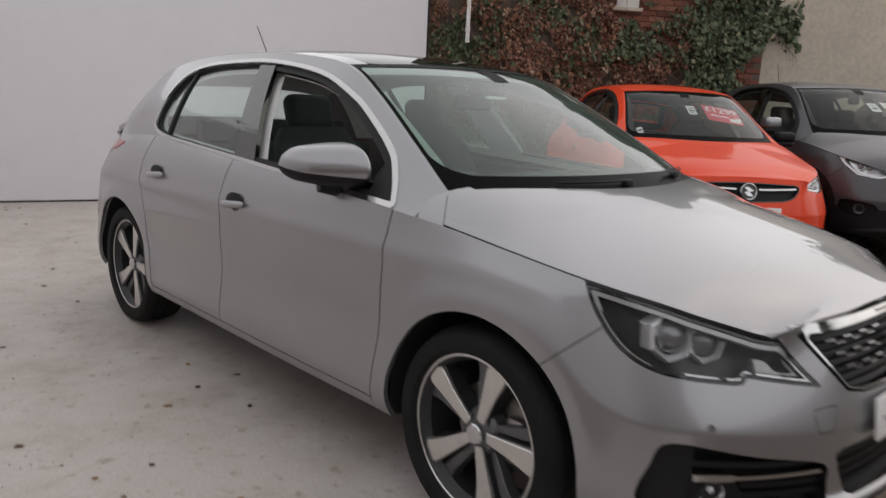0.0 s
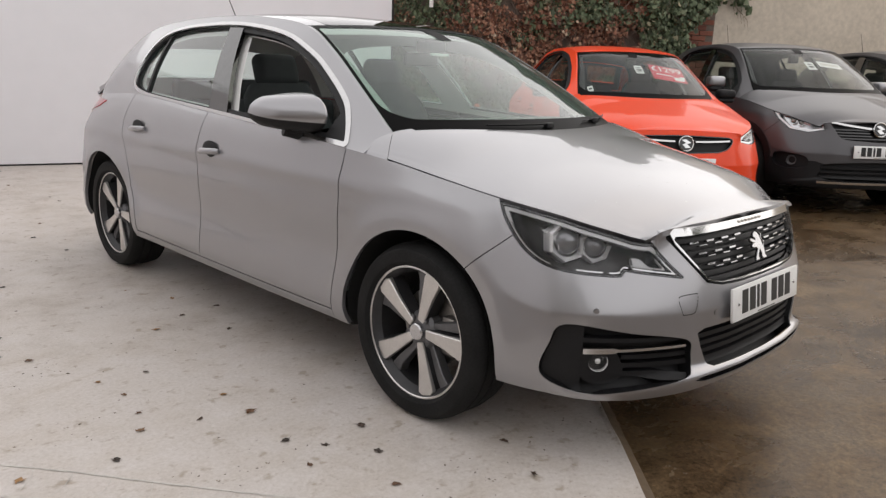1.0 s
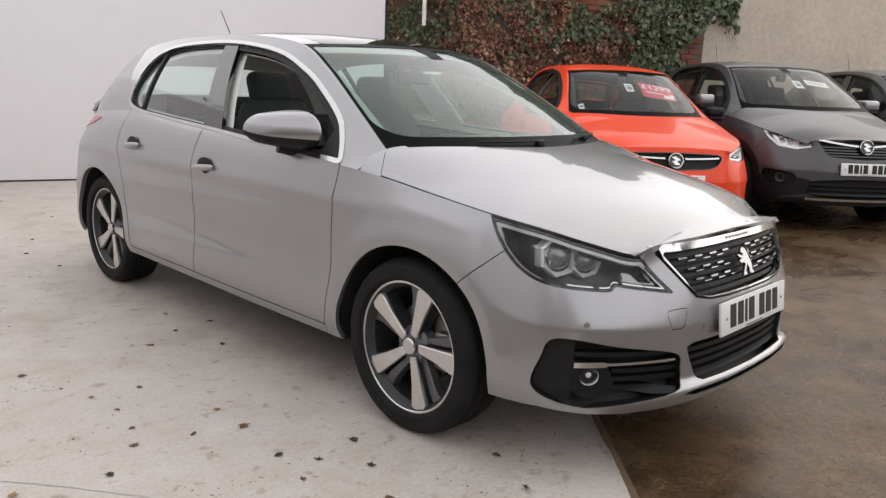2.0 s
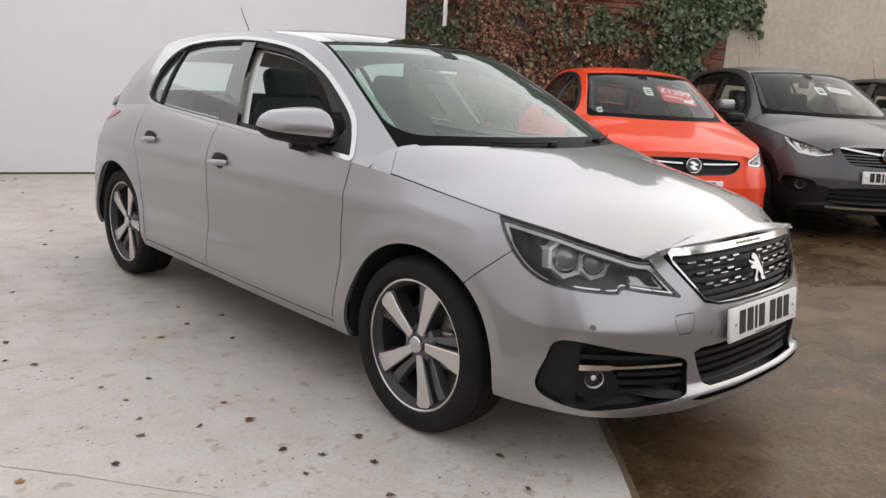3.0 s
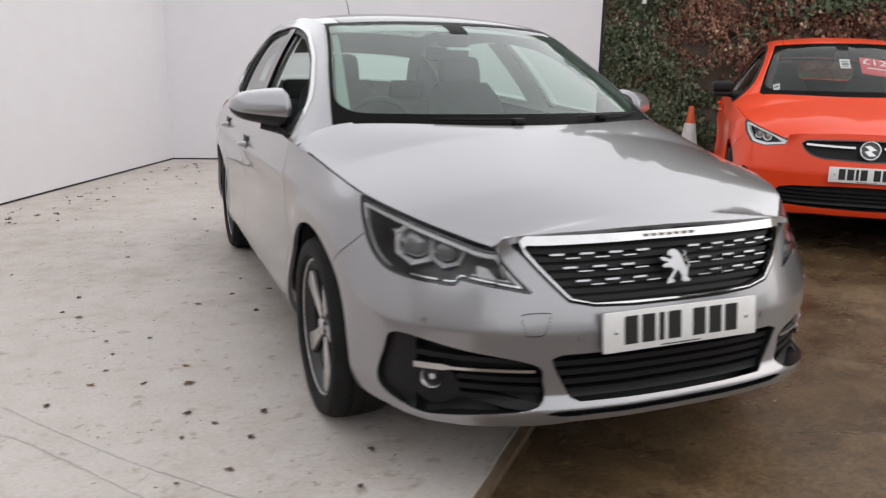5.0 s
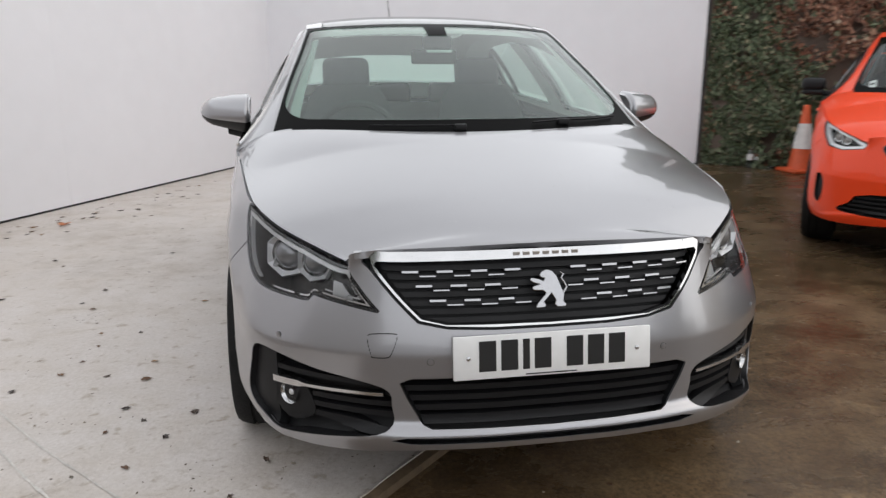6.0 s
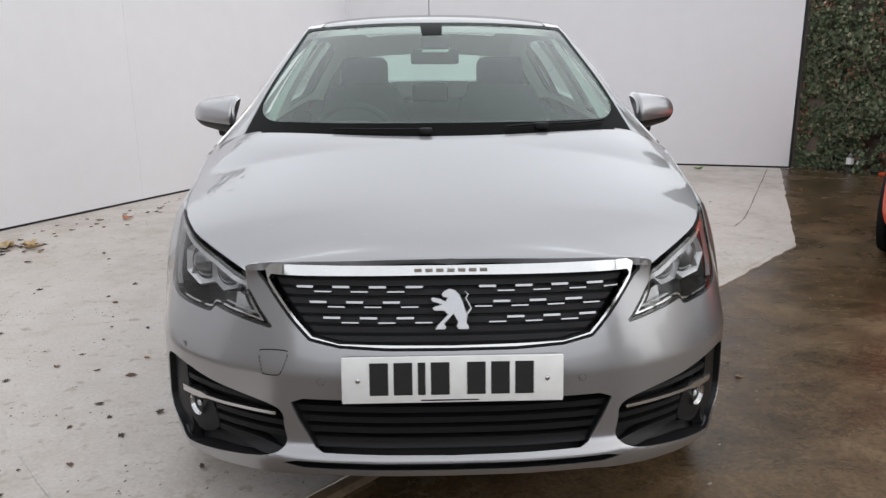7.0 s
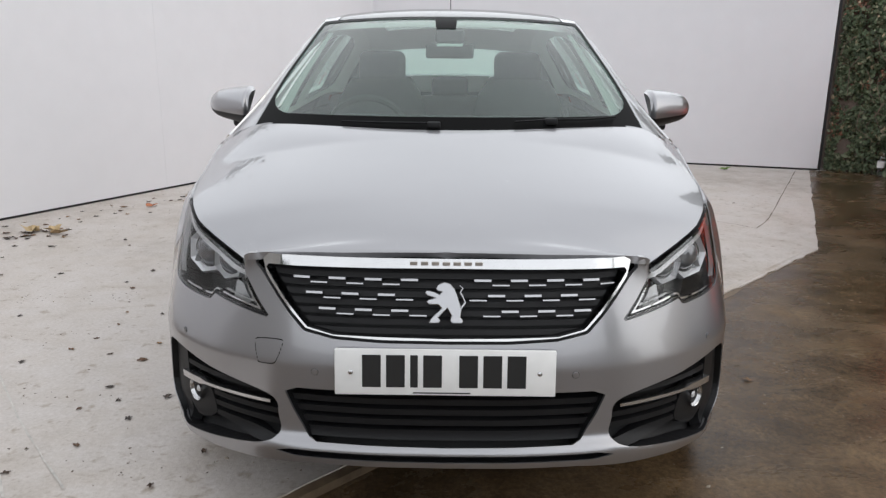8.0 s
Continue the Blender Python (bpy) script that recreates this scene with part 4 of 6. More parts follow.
def mirror(body, car, sg):
    mr = root("door_mirror", "silver-grey door mirror with black lower half")
    mr.parent = car
    # a rounded housing, cut flat behind, silver above and black below
    def housing(z_from, z_to, grow, name, mat):
        n, k = 28, 14
        verts, faces = [], []
        for i in range(n + 1):
            u = i / n
            x = .806 + .214 * u
            tip = math.sqrt(max(1e-4, 1 - max(0, (u - .70) / .30) ** 2.3))
            ry = .165 * (1 - .55 * u ** 1.3) * tip * min(1, .80 + u * 3) + grow
            zt = .080 * (1 - .40 * u ** 1.9) * tip * min(1, .80 + u * 3) + grow
            zb = -.080 * (1 - .52 * u ** 1.3) * tip * min(1, .80 + u * 3) - grow
            yb = .690 + .085 * u
            for j in range(k + 1):
                t = z_from + (z_to - z_from) * j / k
                a = math.pi * t
                cy, cz = -math.sin(a), math.cos(a)
                zz = zt * cz if cz > 0 else -zb * cz
                verts.append((sg * x, yb - ry * abs(cy) ** .75, 1.026 + zz))
        for i in range(n):
            for j in range(k):
                q = [i * (k + 1) + j, (i + 1) * (k + 1) + j, (i + 1) * (k + 1) + j + 1, i * (k + 1) + j + 1]
                faces.append(q if sg < 0 else q[::-1])
        inner = list(range(k + 1))
        faces.append(inner[::-1] if sg < 0 else inner)
        return mesh_object(name, verts, faces, mat, mr)
    housing(0.0, .62, 0, "mirror_cap", M["grey_paint"])
    housing(.62, 1.0, -.001, "mirror_base", M["black"])
    bm = bmesh.new()
    bmesh.ops.create_cube(bm, size=1, matrix=Matrix.Translation((sg * .895, .708, 1.018)) @ Matrix.Rotation(sg * radians(24), 4, 'Z') @ Matrix.Diagonal((.105, .012, .086, 1)))
    bmesh.ops.bevel(bm, geom=list(bm.edges), offset=.02, segments=3, affect="EDGES")
    part("mirror_glass_frame", bm, M["black"], mr)
    bm = bmesh.new()
    bmesh.ops.create_cube(bm, size=1, matrix=Matrix.Translation((sg * .894, .716, 1.018)) @ Matrix.Rotation(sg * radians(24), 4, 'Z') @ Matrix.Diagonal((.092, .002, .072, 1)))
    part("mirror_glass", bm, M["chrome"], mr)
    bm = bmesh.new()
    tube(bm, [(sg * .80, .66, .945), (sg * .85, .70, .953), (sg * .90, .715, .962)], [.030, .028, .024], 12)
    part("mirror_arm", bm, M["black"], mr)


def droplets(body):
    """Beads of rain left on the bonnet."""
    rng = random.Random(31)
    g = body.bonnet_sheet()
    n, m = g.A.shape
    verts, faces = [], []
    while len(faces) < 80 * 18:
        i, j = rng.randrange(6, n - 6), rng.randrange(3, m - 8)
        p = Vector(g.P[i, j]).lerp(Vector(g.P[i + 1, j + 1]), rng.random())
        q = Vector(g.N[i, j])
        if q.z < 0:
            q = -q
        if abs(p.x) > .66 or p.y > .0:
            continue
        u = q.orthogonal().normalized()
        v = q.cross(u)
        r = rng.choice((.0015, .002, .002, .0028, .0038))
        k = len(verts)
        for ring, h in ((1.0, 0), (.72, .42)):
            for c in range(6):
                a = 2 * math.pi * c / 6
                verts.append(p + (u * math.cos(a) * rng.uniform(.85, 1.3) + v * math.sin(a)) * r * ring + q * (r * h * .7 + .0002))
        verts.append(p + q * r * .38)
        for c in range(6):
            d = (c + 1) % 6
            faces += [(k + c, k + d, k + 6 + d), (k + c, k + 6 + d, k + 6 + c), (k + 6 + c, k + 6 + d, k + 12)]
    ob = mesh_object("rain_droplets", verts, faces, M["water"], None, "small clear rain droplets on the bonnet")
    tagged(ob, kind="stuff", category="droplets")


def wipers(body, car):
    ts = body.top_sheet(.285, .60, 121, 40)

    def on_glass(x, y):
        k = np.argmin((ts.P[..., 0] - x) ** 2 + (ts.P[..., 1] - y) ** 2)
        return Vector(ts.P.reshape(-1, 3)[k]) + Vector(ts.N.reshape(-1, 3)[k]) * .008
    for pts in (((-.37, .135), (-.26, .112), (-.15, .10), (-.05, .092)), ((.23, .118), (.36, .15), (.48, .20), (.60, .275))):
        wp = root("windscreen_wiper", "black windscreen wiper")
        wp.parent = car
        line = [on_glass(*p) for p in pts]
        line = [Vector(v) for v in smooth_line([tuple(v) for v in line], 6)]
        bm = bmesh.new()
        tube(bm, line, .0024, 6)
        part("blade", bm, M["black"], wp)
        bm = bmesh.new()
        tube(bm, [v + Vector((0, -.008, .003)) for v in line], .0026, 6)
        k = line[-1] if line[-1].x < .2 else line[len(line) // 3]
        box(bm, k.x - .024, k.x + .02, k.y - .02, k.y + .004, k.z - .016, k.z + .007, .005)
        part("arm", bm, M["black"], wp)


def soft_block(bm, x0, x1, y0, y1, z0, z1, r, m=None):
    box(bm, x0, x1, y0, y1, z0, z1, r, 4, m)


def interior(body, car):
    # dashboard with a hood over the dials
    dash = root("dashboard", "dark soft-touch dashboard")
    dash.parent = car
    bm = bmesh.new()
    rows = []
    for x in np.linspace(-.70, .70, 29):
        q = 1 - abs(x / .70) ** 2.2
        hood = .035 * math.exp(-((x + .36) / .17) ** 4)
        rows.append([bm.verts.new((x, y, z)) for y, z in ((.40 - .24 * q, .955), (.52 - .10 * q, .975 + hood * .3), (.70 - .06 * q, .965 + hood), (.78, .945 + hood), (.82, .88), (.78, .70), (.60, .50))])
    for a, b in zip(rows, rows[1:]):
        for k in range(6):
            bm.faces.new((a[k], b[k], b[k + 1], a[k + 1]))
    bmesh.ops.recalc_face_normals(bm, faces=bm.faces)
    part("dash_top", bm, M["trim"], dash, smooth=60)
    sw = root("steering_wheel", "small dark leather steering wheel")
    sw.parent = car
    m = Matrix.Translation((-.36, .90, .90)) @ Matrix.Rotation(radians(-66), 4, "X")
    bm = bmesh.new()
    tube(bm, [m @ Vector((.175 * math.cos(t), .168 * math.sin(t), 0)) for t in np.linspace(0, 2 * math.pi, 37)], .015, 8, False)
    part("wheel_rim", bm, M["trim"], sw)
    bm = bmesh.new()
    soft_block(bm, -.07, .07, -.06, .06, -.03, .01, .02, m)
    soft_block(bm, -.17, .17, -.02, .02, -.02, .0, .008, m)
    part("wheel_hub", bm, M["trim"], sw)
    for x in (-.36, .36):
        st = root("front_seat", "dark cloth front seat")
        st.parent = car
        seat(st, x, 1.38, .50, .52)
    st = root("rear_seat", "dark cloth rear bench")
    st.parent = car
    bm = bmesh.new()
    soft_block(bm, -.62, .62, 1.95, 2.45, .34, .52, .06)
    part("cushion", bm, M["cloth"], st)
    bm = bmesh.new()
    soft_block(bm, -.62, .62, 2.42, 2.56, .45, .98, .05, None)
    part("backrest", bm, M["cloth"], st)
    for x in (-.36, 0, .36):
        bm = bmesh.new()
        soft_block(bm, x - .12, x + .12, 2.50, 2.59, .97, 1.10, .035)
        part("headrest", bm, M["cloth"], st)
    # floor, door cards, headlining, inner pillars
    bm = bmesh.new()
    box(bm, -.74, .74, .45, 2.6, .30, .33)
    part("cabin_floor", bm, M["trim"], car)
    for sg in (-1, 1):
        bm = bmesh.new()
        box(bm, min(sg * .755, sg * .80), max(sg * .755, sg * .80), .52, 2.35, .32, .93, .015)
        part("door_card", bm, M["trim"], car)
    ts = body.top_sheet(1.05, 2.80, 41, 40)
    opening = np.maximum(np.maximum(np.abs(ts.A) - .40, 1.20 - ts.B), ts.B - 2.40)
    ts.cut("headlining", M["lining"], car, [-opening], lift=-.045, rim=0)
    # mirror and sensor housing behind the windscreen
    rv = root("interior_mirror", "interior mirror below a dark sensor housing")
    rv.parent = car
    bm = bmesh.new()
    soft_block(bm, -.062, .062, .80, .89, 1.285, 1.345, .015)
    part("sensor_housing", bm, M["trim"], rv)
    bm = bmesh.new()
    soft_block(bm, -.055, .055, .775, .79, 1.272, 1.283, .002)
    part("toll_label", bm, M["white"], rv)
    bm = bmesh.new()
    soft_block(bm, -.105, .105, .90, .925, 1.222, 1.285, .012)
    part("mirror_body", bm, M["trim"], rv)


def seat(st, x, y, z, w):
    """A bucket seat: shaped back that narrows to the shoulders, side bolsters, headrest close above."""
    bm = bmesh.new()
    soft_block(bm, x - w / 2, x + w / 2, y - .48, y + .05, z - .16, z + .02, .06)
    part("cushion", bm, M["cloth"], st)
    lean = Matrix.Translation((x, y, z)) @ Matrix.Rotation(radians(-19), 4, "X")
    bm = bmesh.new()
    rows = []
    for h in np.linspace(0, 1, 13):
        half = w / 2 * (1 - .30 * max(0, (h - .45) / .55) ** 1.7) * (1 if h < .93 else .90)
        deep = .085 * (1 - .35 * h)
        ring = []
        for a in np.linspace(0, 2 * math.pi, 20, endpoint=False):
            cx, cy = math.cos(a), math.sin(a)
            px = half * math.copysign(abs(cx) ** .45, cx)
            py = deep * math.copysign(abs(cy) ** .6, cy) - (.055 * abs(cx) ** 3 if h < .85 else .02 * abs(cx) ** 3)
            ring.append(bm.verts.new(lean @ Vector((px, py + .03, .64 * h))))
        rows.append(ring)
    for a, b in zip(rows, rows[1:]):
        for k in range(20):
            bm.faces.new((a[k], a[(k + 1) % 20], b[(k + 1) % 20], b[k]))
    bm.faces.new(rows[0][::-1])
    bm.faces.new(rows[-1])
    bmesh.ops.recalc_face_normals(bm, faces=bm.faces)
    part("backrest", bm, M["cloth"], st, smooth=50)
    bm = bmesh.new()
    soft_block(bm, -.125, .125, -.035, .055, .625, .80, .045, lean)
    part("headrest", bm, M["cloth"], st)
    for sg in (-1, 1):
        bm = bmesh.new()
        tube(bm, [lean @ Vector((sg * .06, .02, .58)), lean @ Vector((sg * .06, .02, .66))], .007, 8)
        part("headrest_post", bm, M["satin"], st)


hatch_body, hatch_car = grey_hatchback()

# ---- ground, studio walls, ivy wall ----
def sheet(name, pts, z, mat, label, kind="structure", thick=.05):
    bm = bmesh.new()
    a = [bm.verts.new((x, y, z)) for x, y in pts]
    b = [bm.verts.new((x, y, z - thick)) for x, y in pts]
    bm.faces.new(a)
    bm.faces.new(b[::-1])
    for i in range(len(a)):
        bm.faces.new((a[i], b[i], b[(i + 1) % len(a)], a[(i + 1) % len(a)]))
    bmesh.ops.recalc_face_normals(bm, faces=bm.faces)
    return tagged(part(name, bm, mat, None, label, 0), kind=kind)


def ground_material(name, tones, smear, pits, rough, bump, spec):
    """Concrete: broad tone, brown smears, streaky brush marks, fine grain and small pits, with a gloss that follows the damp."""
    m = bpy.data.materials.new(name)
    m.use_nodes = True
    n, l = m.node_tree.nodes, m.node_tree.links
    b = n["Principled BSDF"]
    b.inputs["Specular IOR Level"].default_value = spec
    at = n.new("ShaderNodeTexCoord")
    big, mid, grain = noise_node(m, 0.7, 5, at), noise_node(m, 4.0, 9, at), noise_node(m, 70, 8, at)
    big.inputs["Distortion"].default_value = 0.8
    mid.inputs["Roughness"].default_value = 0.68
    grain.inputs["Roughness"].default_value = 0.75
    mixed = math_node(m, "MULTIPLY_ADD", mid.outputs["Fac"], 0.55, math_node(m, "MULTIPLY", big.outputs["Fac"], 0.45))
    col = ramp_node(m, mixed, tones).outputs["Color"]
    # smears of dirt, drawn out one way
    turn = n.new("ShaderNodeMapping")
    turn.inputs["Rotation"].default_value = (0, 0, 0.6)
    turn.inputs["Scale"].default_value = (1, 1.7, 1)
    l.new(at.outputs["Object"], turn.inputs["Vector"])
    wipe = noise_node(m, 2.3, 7, at)
    l.new(turn.outputs["Vector"], wipe.inputs["Vector"])
    wipe.inputs["Distortion"].default_value, wipe.inputs["Roughness"].default_value = 0.5, 0.68
    for source, stops in ((wipe, smear), (grain, pits), (noise_node(m, 17, 9, at), [(.30, (.72, .68, .62)), (.40, (1, 1, 1)), (1, (1, 1, 1))])):
        mul = n.new("ShaderNodeMix")
        mul.data_type, mul.blend_type = "RGBA", "MULTIPLY"
        mul.inputs["Factor"].default_value = 1
        l.new(col, mul.inputs["A"])
        l.new(ramp_node(m, source.outputs["Fac"], stops).outputs["Color"], mul.inputs["B"])
        col = mul.outputs["Result"]
    l.new(col, b.inputs["Base Color"])
    damp = n.new("ShaderNodeMapRange")
    damp.inputs["From Min"].default_value, damp.inputs["From Max"].default_value = 0.4, 0.6
    damp.inputs["To Min"].default_value, damp.inputs["To Max"].default_value = rough
    l.new(math_node(m, "MULTIPLY_ADD", wipe.outputs["Fac"], 0.5, math_node(m, "MULTIPLY", big.outputs["Fac"], 0.5)), damp.inputs["Value"])
    l.new(damp.outputs["Result"], b.inputs["Roughness"])
    bm = n.new("ShaderNodeBump")
    bm.inputs["Strength"].default_value, bm.inputs["Distance"].default_value = bump, 0.004
    l.new(math_node(m, "MULTIPLY_ADD", mid.outputs["Fac"], 1.5, grain.outputs["Fac"]), bm.inputs["Height"])
    l.new(bm.outputs["Normal"], b.inputs["Normal"])
    return m


M["pad"] = ground_material("pale_painted_concrete", [(.32, (.36, .315, .27)), (.42, (.485, .445, .41)), (.50, (.55, .512, .482)), (.66, (.60, .565, .545))],
                           [(.26, (.74, .69, .62)), (.42, (.95, .935, .91)), (.58, (1, 1, 1))], [(.30, (.52, .47, .41)), (.39, (.90, .885, .865)), (.62, (1.05, 1.05, 1.05))], (.42, .62), .6, .4)
M["yard"] = ground_material("wet_brown_concrete", [(.32, (.022, .0145, .0085)), (.43, (.056, .0375, .0215)), (.53, (.084, .0585, .035)), (.66, (.128, .094, .059))],
                            [(.28, (.55, .50, .44)), (.45, (.95, .93, .90)), (.66, (1.25, 1.18, 1.05))], [(.26, (.40, .37, .33)), (.42, (.90, .89, .87)), (.70, (2.1, 2.04, 1.94))], (.14, .42), .35, .22)
M["rust_edge"] = material("rusty_brown_edge", (0.14, 0.10, 0.064), 0.5, bump=0.3, scale=30, vary=0.3, vscale=5)
M["panel"] = material("white_wall_panel", (0.735, 0.73, 0.755), 0.42, vary=0.02, scale=5, vscale=.6)
M["plaster"] = material("grey_render", (0.54, 0.47, 0.385), 0.9, bump=0.3, scale=14, vary=0.16, vscale=.7)
M["mortar"] = material("dark_mortar", (0.14, 0.11, 0.09), 0.95, bump=0.3, scale=60, vary=0.2)
M["brick_far"] = material("weathered_grey_brick", (0.34, 0.33, 0.32), 0.9, bump=0.3, scale=14, vary=0.3, vscale=1.2)
M["gap"] = material("dark_gap_seal", (0.015, 0.015, 0.016), 0.7, vary=0.2)


def leaf_material(name, stops, rough=0.5):
    m = bpy.data.materials.new(name)
    m.use_nodes = True
    n, l = m.node_tree.nodes, m.node_tree.links
    b = n["Principled BSDF"]
    b.inputs["Roughness"].default_value = rough
    geo = n.new("ShaderNodeNewGeometry")
    col = ramp_node(m, geo.outputs["Random Per Island"], stops)
    l.new(col.outputs["Color"], b.inputs["Base Color"])
    b.inputs["Subsurface Weight"].default_value = 0.0
    return m


def object_tone(name, stops, rough, bump):
    m = material(name, (.2, .2, .2), rough, bump=bump, scale=45)
    n, l = m.node_tree.nodes, m.node_tree.links
    info = n.new("ShaderNodeObjectInfo")
    col = ramp_node(m, info.outputs["Random"], stops)
    l.new(col.outputs["Color"], n["Principled BSDF"].inputs["Base Color"])
    return m


M["brick"] = object_tone("old_red_brick", [(0, (.15, .055, .038)), (.5, (.23, .085, .055)), (1, (.30, .13, .085))], .9, .5)
M["ivy"] = leaf_material("ivy_leaf", [(0, (.028, .040, .018)), (.4, (.066, .092, .042)), (.8, (.12, .15, .080)), (.95, (.18, .20, .12)), (1, (.34, .27, .17))], .6)
M["rust_leaf"] = leaf_material("rusty_creeper_leaf", [(0, (.07, .032, .022)), (.4, (.19, .082, .048)), (.8, (.30, .14, .085)), (.95, (.36, .22, .14)), (1, (.46, .36, .26))], .7)
M["twig"] = material("bare_twig", (0.14, 0.10, 0.075), 0.8, vary=0.3, scale=30)
M["dead_leaf"] = object_tone("dead_leaf", [(0, (.022, .014, .010)), (.45, (.05, .028, .016)), (.8, (.12, .06, .03)), (1, (.30, .17, .07))], .55, .2)

def rise_at(x, y):
    """The yard rises a little towards the row of parked cars."""
    q = min(1, max(0, ((x * .766 - y * .643) - 1.9) / 1.1))
    return .035 * q * q * (3 - 2 * q)


def ground_sheet():
    axis = sorted(set([-60, -40, -25] + [round(-16 + .5 * k, 2) for k in range(73)] + [25, 40, 60]))
    n = len(axis)
    verts = [(x, y, -.006 + rise_at(x, y)) for x in axis for y in axis]
    faces = [(i * n + j, (i + 1) * n + j, (i + 1) * n + j + 1, i * n + j + 1) for i in range(n - 1) for j in range(n - 1)]
    tagged(mesh_object("ground", verts, faces, M["yard"], None, "wet brown concrete yard"), kind="structure")


ground_sheet()


def pad_rise(x, y):
    """The slab rises a little towards its free edge."""
    q = min(1, max(0, ((x + .546) * .715 - (y + .703) * .699 + 1.1) / 1.1))
    return .03 * q * q * (3 - 2 * q) * min(1, max(0, (1.7 - x) / 1.6))


edge0, edgev = Vector((-.546, -.703)), Vector((.699, .715))
P0 = edge0 - edgev * 1.688
P1 = Vector((2.475, 2.39))
def worn(a, b, n, amount, seed):
    """A worn edge between two places."""
    rng = random.Random(seed)
    a, b = Vector(a), Vector(b)
    side = Vector((-(b - a).y, (b - a).x)).normalized()
    return [tuple(a.lerp(b, k / n) + side * rng.gauss(0, amount)) for k in range(n)]


pad = sheet("pad", [*worn((-1.726, -1.909), P1, 60, .004, 3), *worn(P1, (4.08, 6.02), 30, .005, 4), (4.08, 6.02), (-1.0, 7.60), (-4.3, 1.6), (-2.12, -.1)], 0, M["pad"], "pale painted concrete pad with scattered dead leaves")
bm = bmesh.new()
bm.from_mesh(pad.data)
for back in (1.1, .9, .7, .5, .3, .12):
    bmesh.ops.bisect_plane(bm, geom=[*bm.verts, *bm.edges, *bm.faces], plane_co=(-.546 - .715 * back, -.703 + .699 * back, 0), plane_no=(.715, -.699, 0))
for v in bm.verts:
    v.co.z += pad_rise(v.co.x, v.co.y)
bm.to_mesh(pad.data)
bm.free()
en = Vector((edgev.y, -edgev.x)) * .034
e1 = P1 - edgev * .02


def edging():
    """A low brown strip that follows the free edge of the slab."""
    bm = bmesh.new()
    rows = []
    for k in range(41):
        p = P0.lerp(e1, k / 40)
        high = pad_rise(p.x, p.y) - .005
        a, b = p + en * .02, p + en
        rows.append([bm.verts.new((a.x, a.y, -.02)), bm.verts.new((a.x, a.y, high)), bm.verts.new((b.x, b.y, high - .004)), bm.verts.new((b.x, b.y, -.02))])
    for a, b in zip(rows, rows[1:]):
        for k in range(3):
            bm.faces.new((a[k], b[k], b[k + 1], a[k + 1]))
    bmesh.ops.recalc_face_normals(bm, faces=bm.faces)
    tagged(part("pad_edge", bm, M["rust_edge"], None, "rusty brown edging along the pale pad", 0), kind="structure")


edging()


def groove(name, pts, wide, mat, label):
    """A shallow irregular line laid a little above the slab."""
    bm = bmesh.new()
    line = smooth_line(pts, 14)
    rng = random.Random(len(pts) * 7 + int(wide * 1e4))
    rows = []
    for i, p in enumerate(line):
        d = line[min(i + 1, len(line) - 1)] - line[max(i - 1, 0)]
        d = d / (np.hypot(*d) + 1e-9)
        k = Vector((p[0], p[1]))
        nrm = Vector((-d[1], d[0])) * wide * rng.uniform(.35, 1.1)
        j = Vector((rng.gauss(0, wide * .25), rng.gauss(0, wide * .25)))
        high = .0020 + pad_rise(k.x, k.y)
        rows.append((bm.verts.new((*(k + nrm + j), high)), bm.verts.new((*(k - nrm + j), high))))
    for a, b in zip(rows, rows[1:]):
        bm.faces.new((a[0], a[1], b[1], b[0]))
    ob = part(name, bm, mat, None, label, 0)
    return tagged(ob, kind="structure")


M["crack"] = material("crack_dirt", (0.16, 0.13, 0.10), 0.8, vary=0.4, scale=40)
M["seam"] = material("filled_joint", (0.52, 0.50, 0.465), 0.8, vary=0.25, scale=40)
groove("joint_1", [(3.89, 5.94), (3.2, 4.62), (2.56, 3.40), (2.30, 2.99)], .006, M["crack"], "dirty slab joint")
groove("joint_2", [(2.30, 2.99), (2.08, 3.21), (1.4, 3.5)], .004, M["crack"], "dirty slab joint")
groove("joint_3", [(-2.7, 1.35), (-1.97, .50), (-1.73, .19), (-1.49, -.12), (-1.10, -.58)], .004, M["seam"], "edge of a filled trench")
groove("joint_4", [(-2.65, 1.02), (-1.97, .27), (-1.81, .13), (-1.62, -.12), (-1.25, -.62)], .006, M["seam"], "edge of a filled trench")
for k in range(9):
    q = k / 8
    a = Vector((-1.95 + .62 * q, .46 - .80 * q))
    b = a + Vector((-.07 - .02 * (k % 3), -.10 + .015 * (k % 2)))
    groove("joint_%d" % (5 + k), [tuple(a), tuple((a + b) / 2 + Vector((.01, .0))), tuple(b)], .0018, M["seam"], "score mark across a filled trench")


def wall(name, a, b, z0, z1, thick, mat, label, away):
    a, b = Vector(a), Vector(b)
    d = (b - a).normalized()
    n = Vector((-d.y, d.x)) * thick * away
    bm = bmesh.new()
    lo = [bm.verts.new((*p, z0)) for p in (a, b, b + n, a + n)]
    hi = [bm.verts.new((*p, z1)) for p in (a, b, b + n, a + n)]
    bm.faces.new(lo[::-1])
    bm.faces.new(hi)
    for i in range(4):
        j = (i + 1) % 4
        bm.faces.new((lo[i], lo[j], hi[j], hi[i]))
    bmesh.ops.recalc_face_normals(bm, faces=bm.faces)
    return tagged(part(name, bm, mat, None, label, 0), kind="structure")


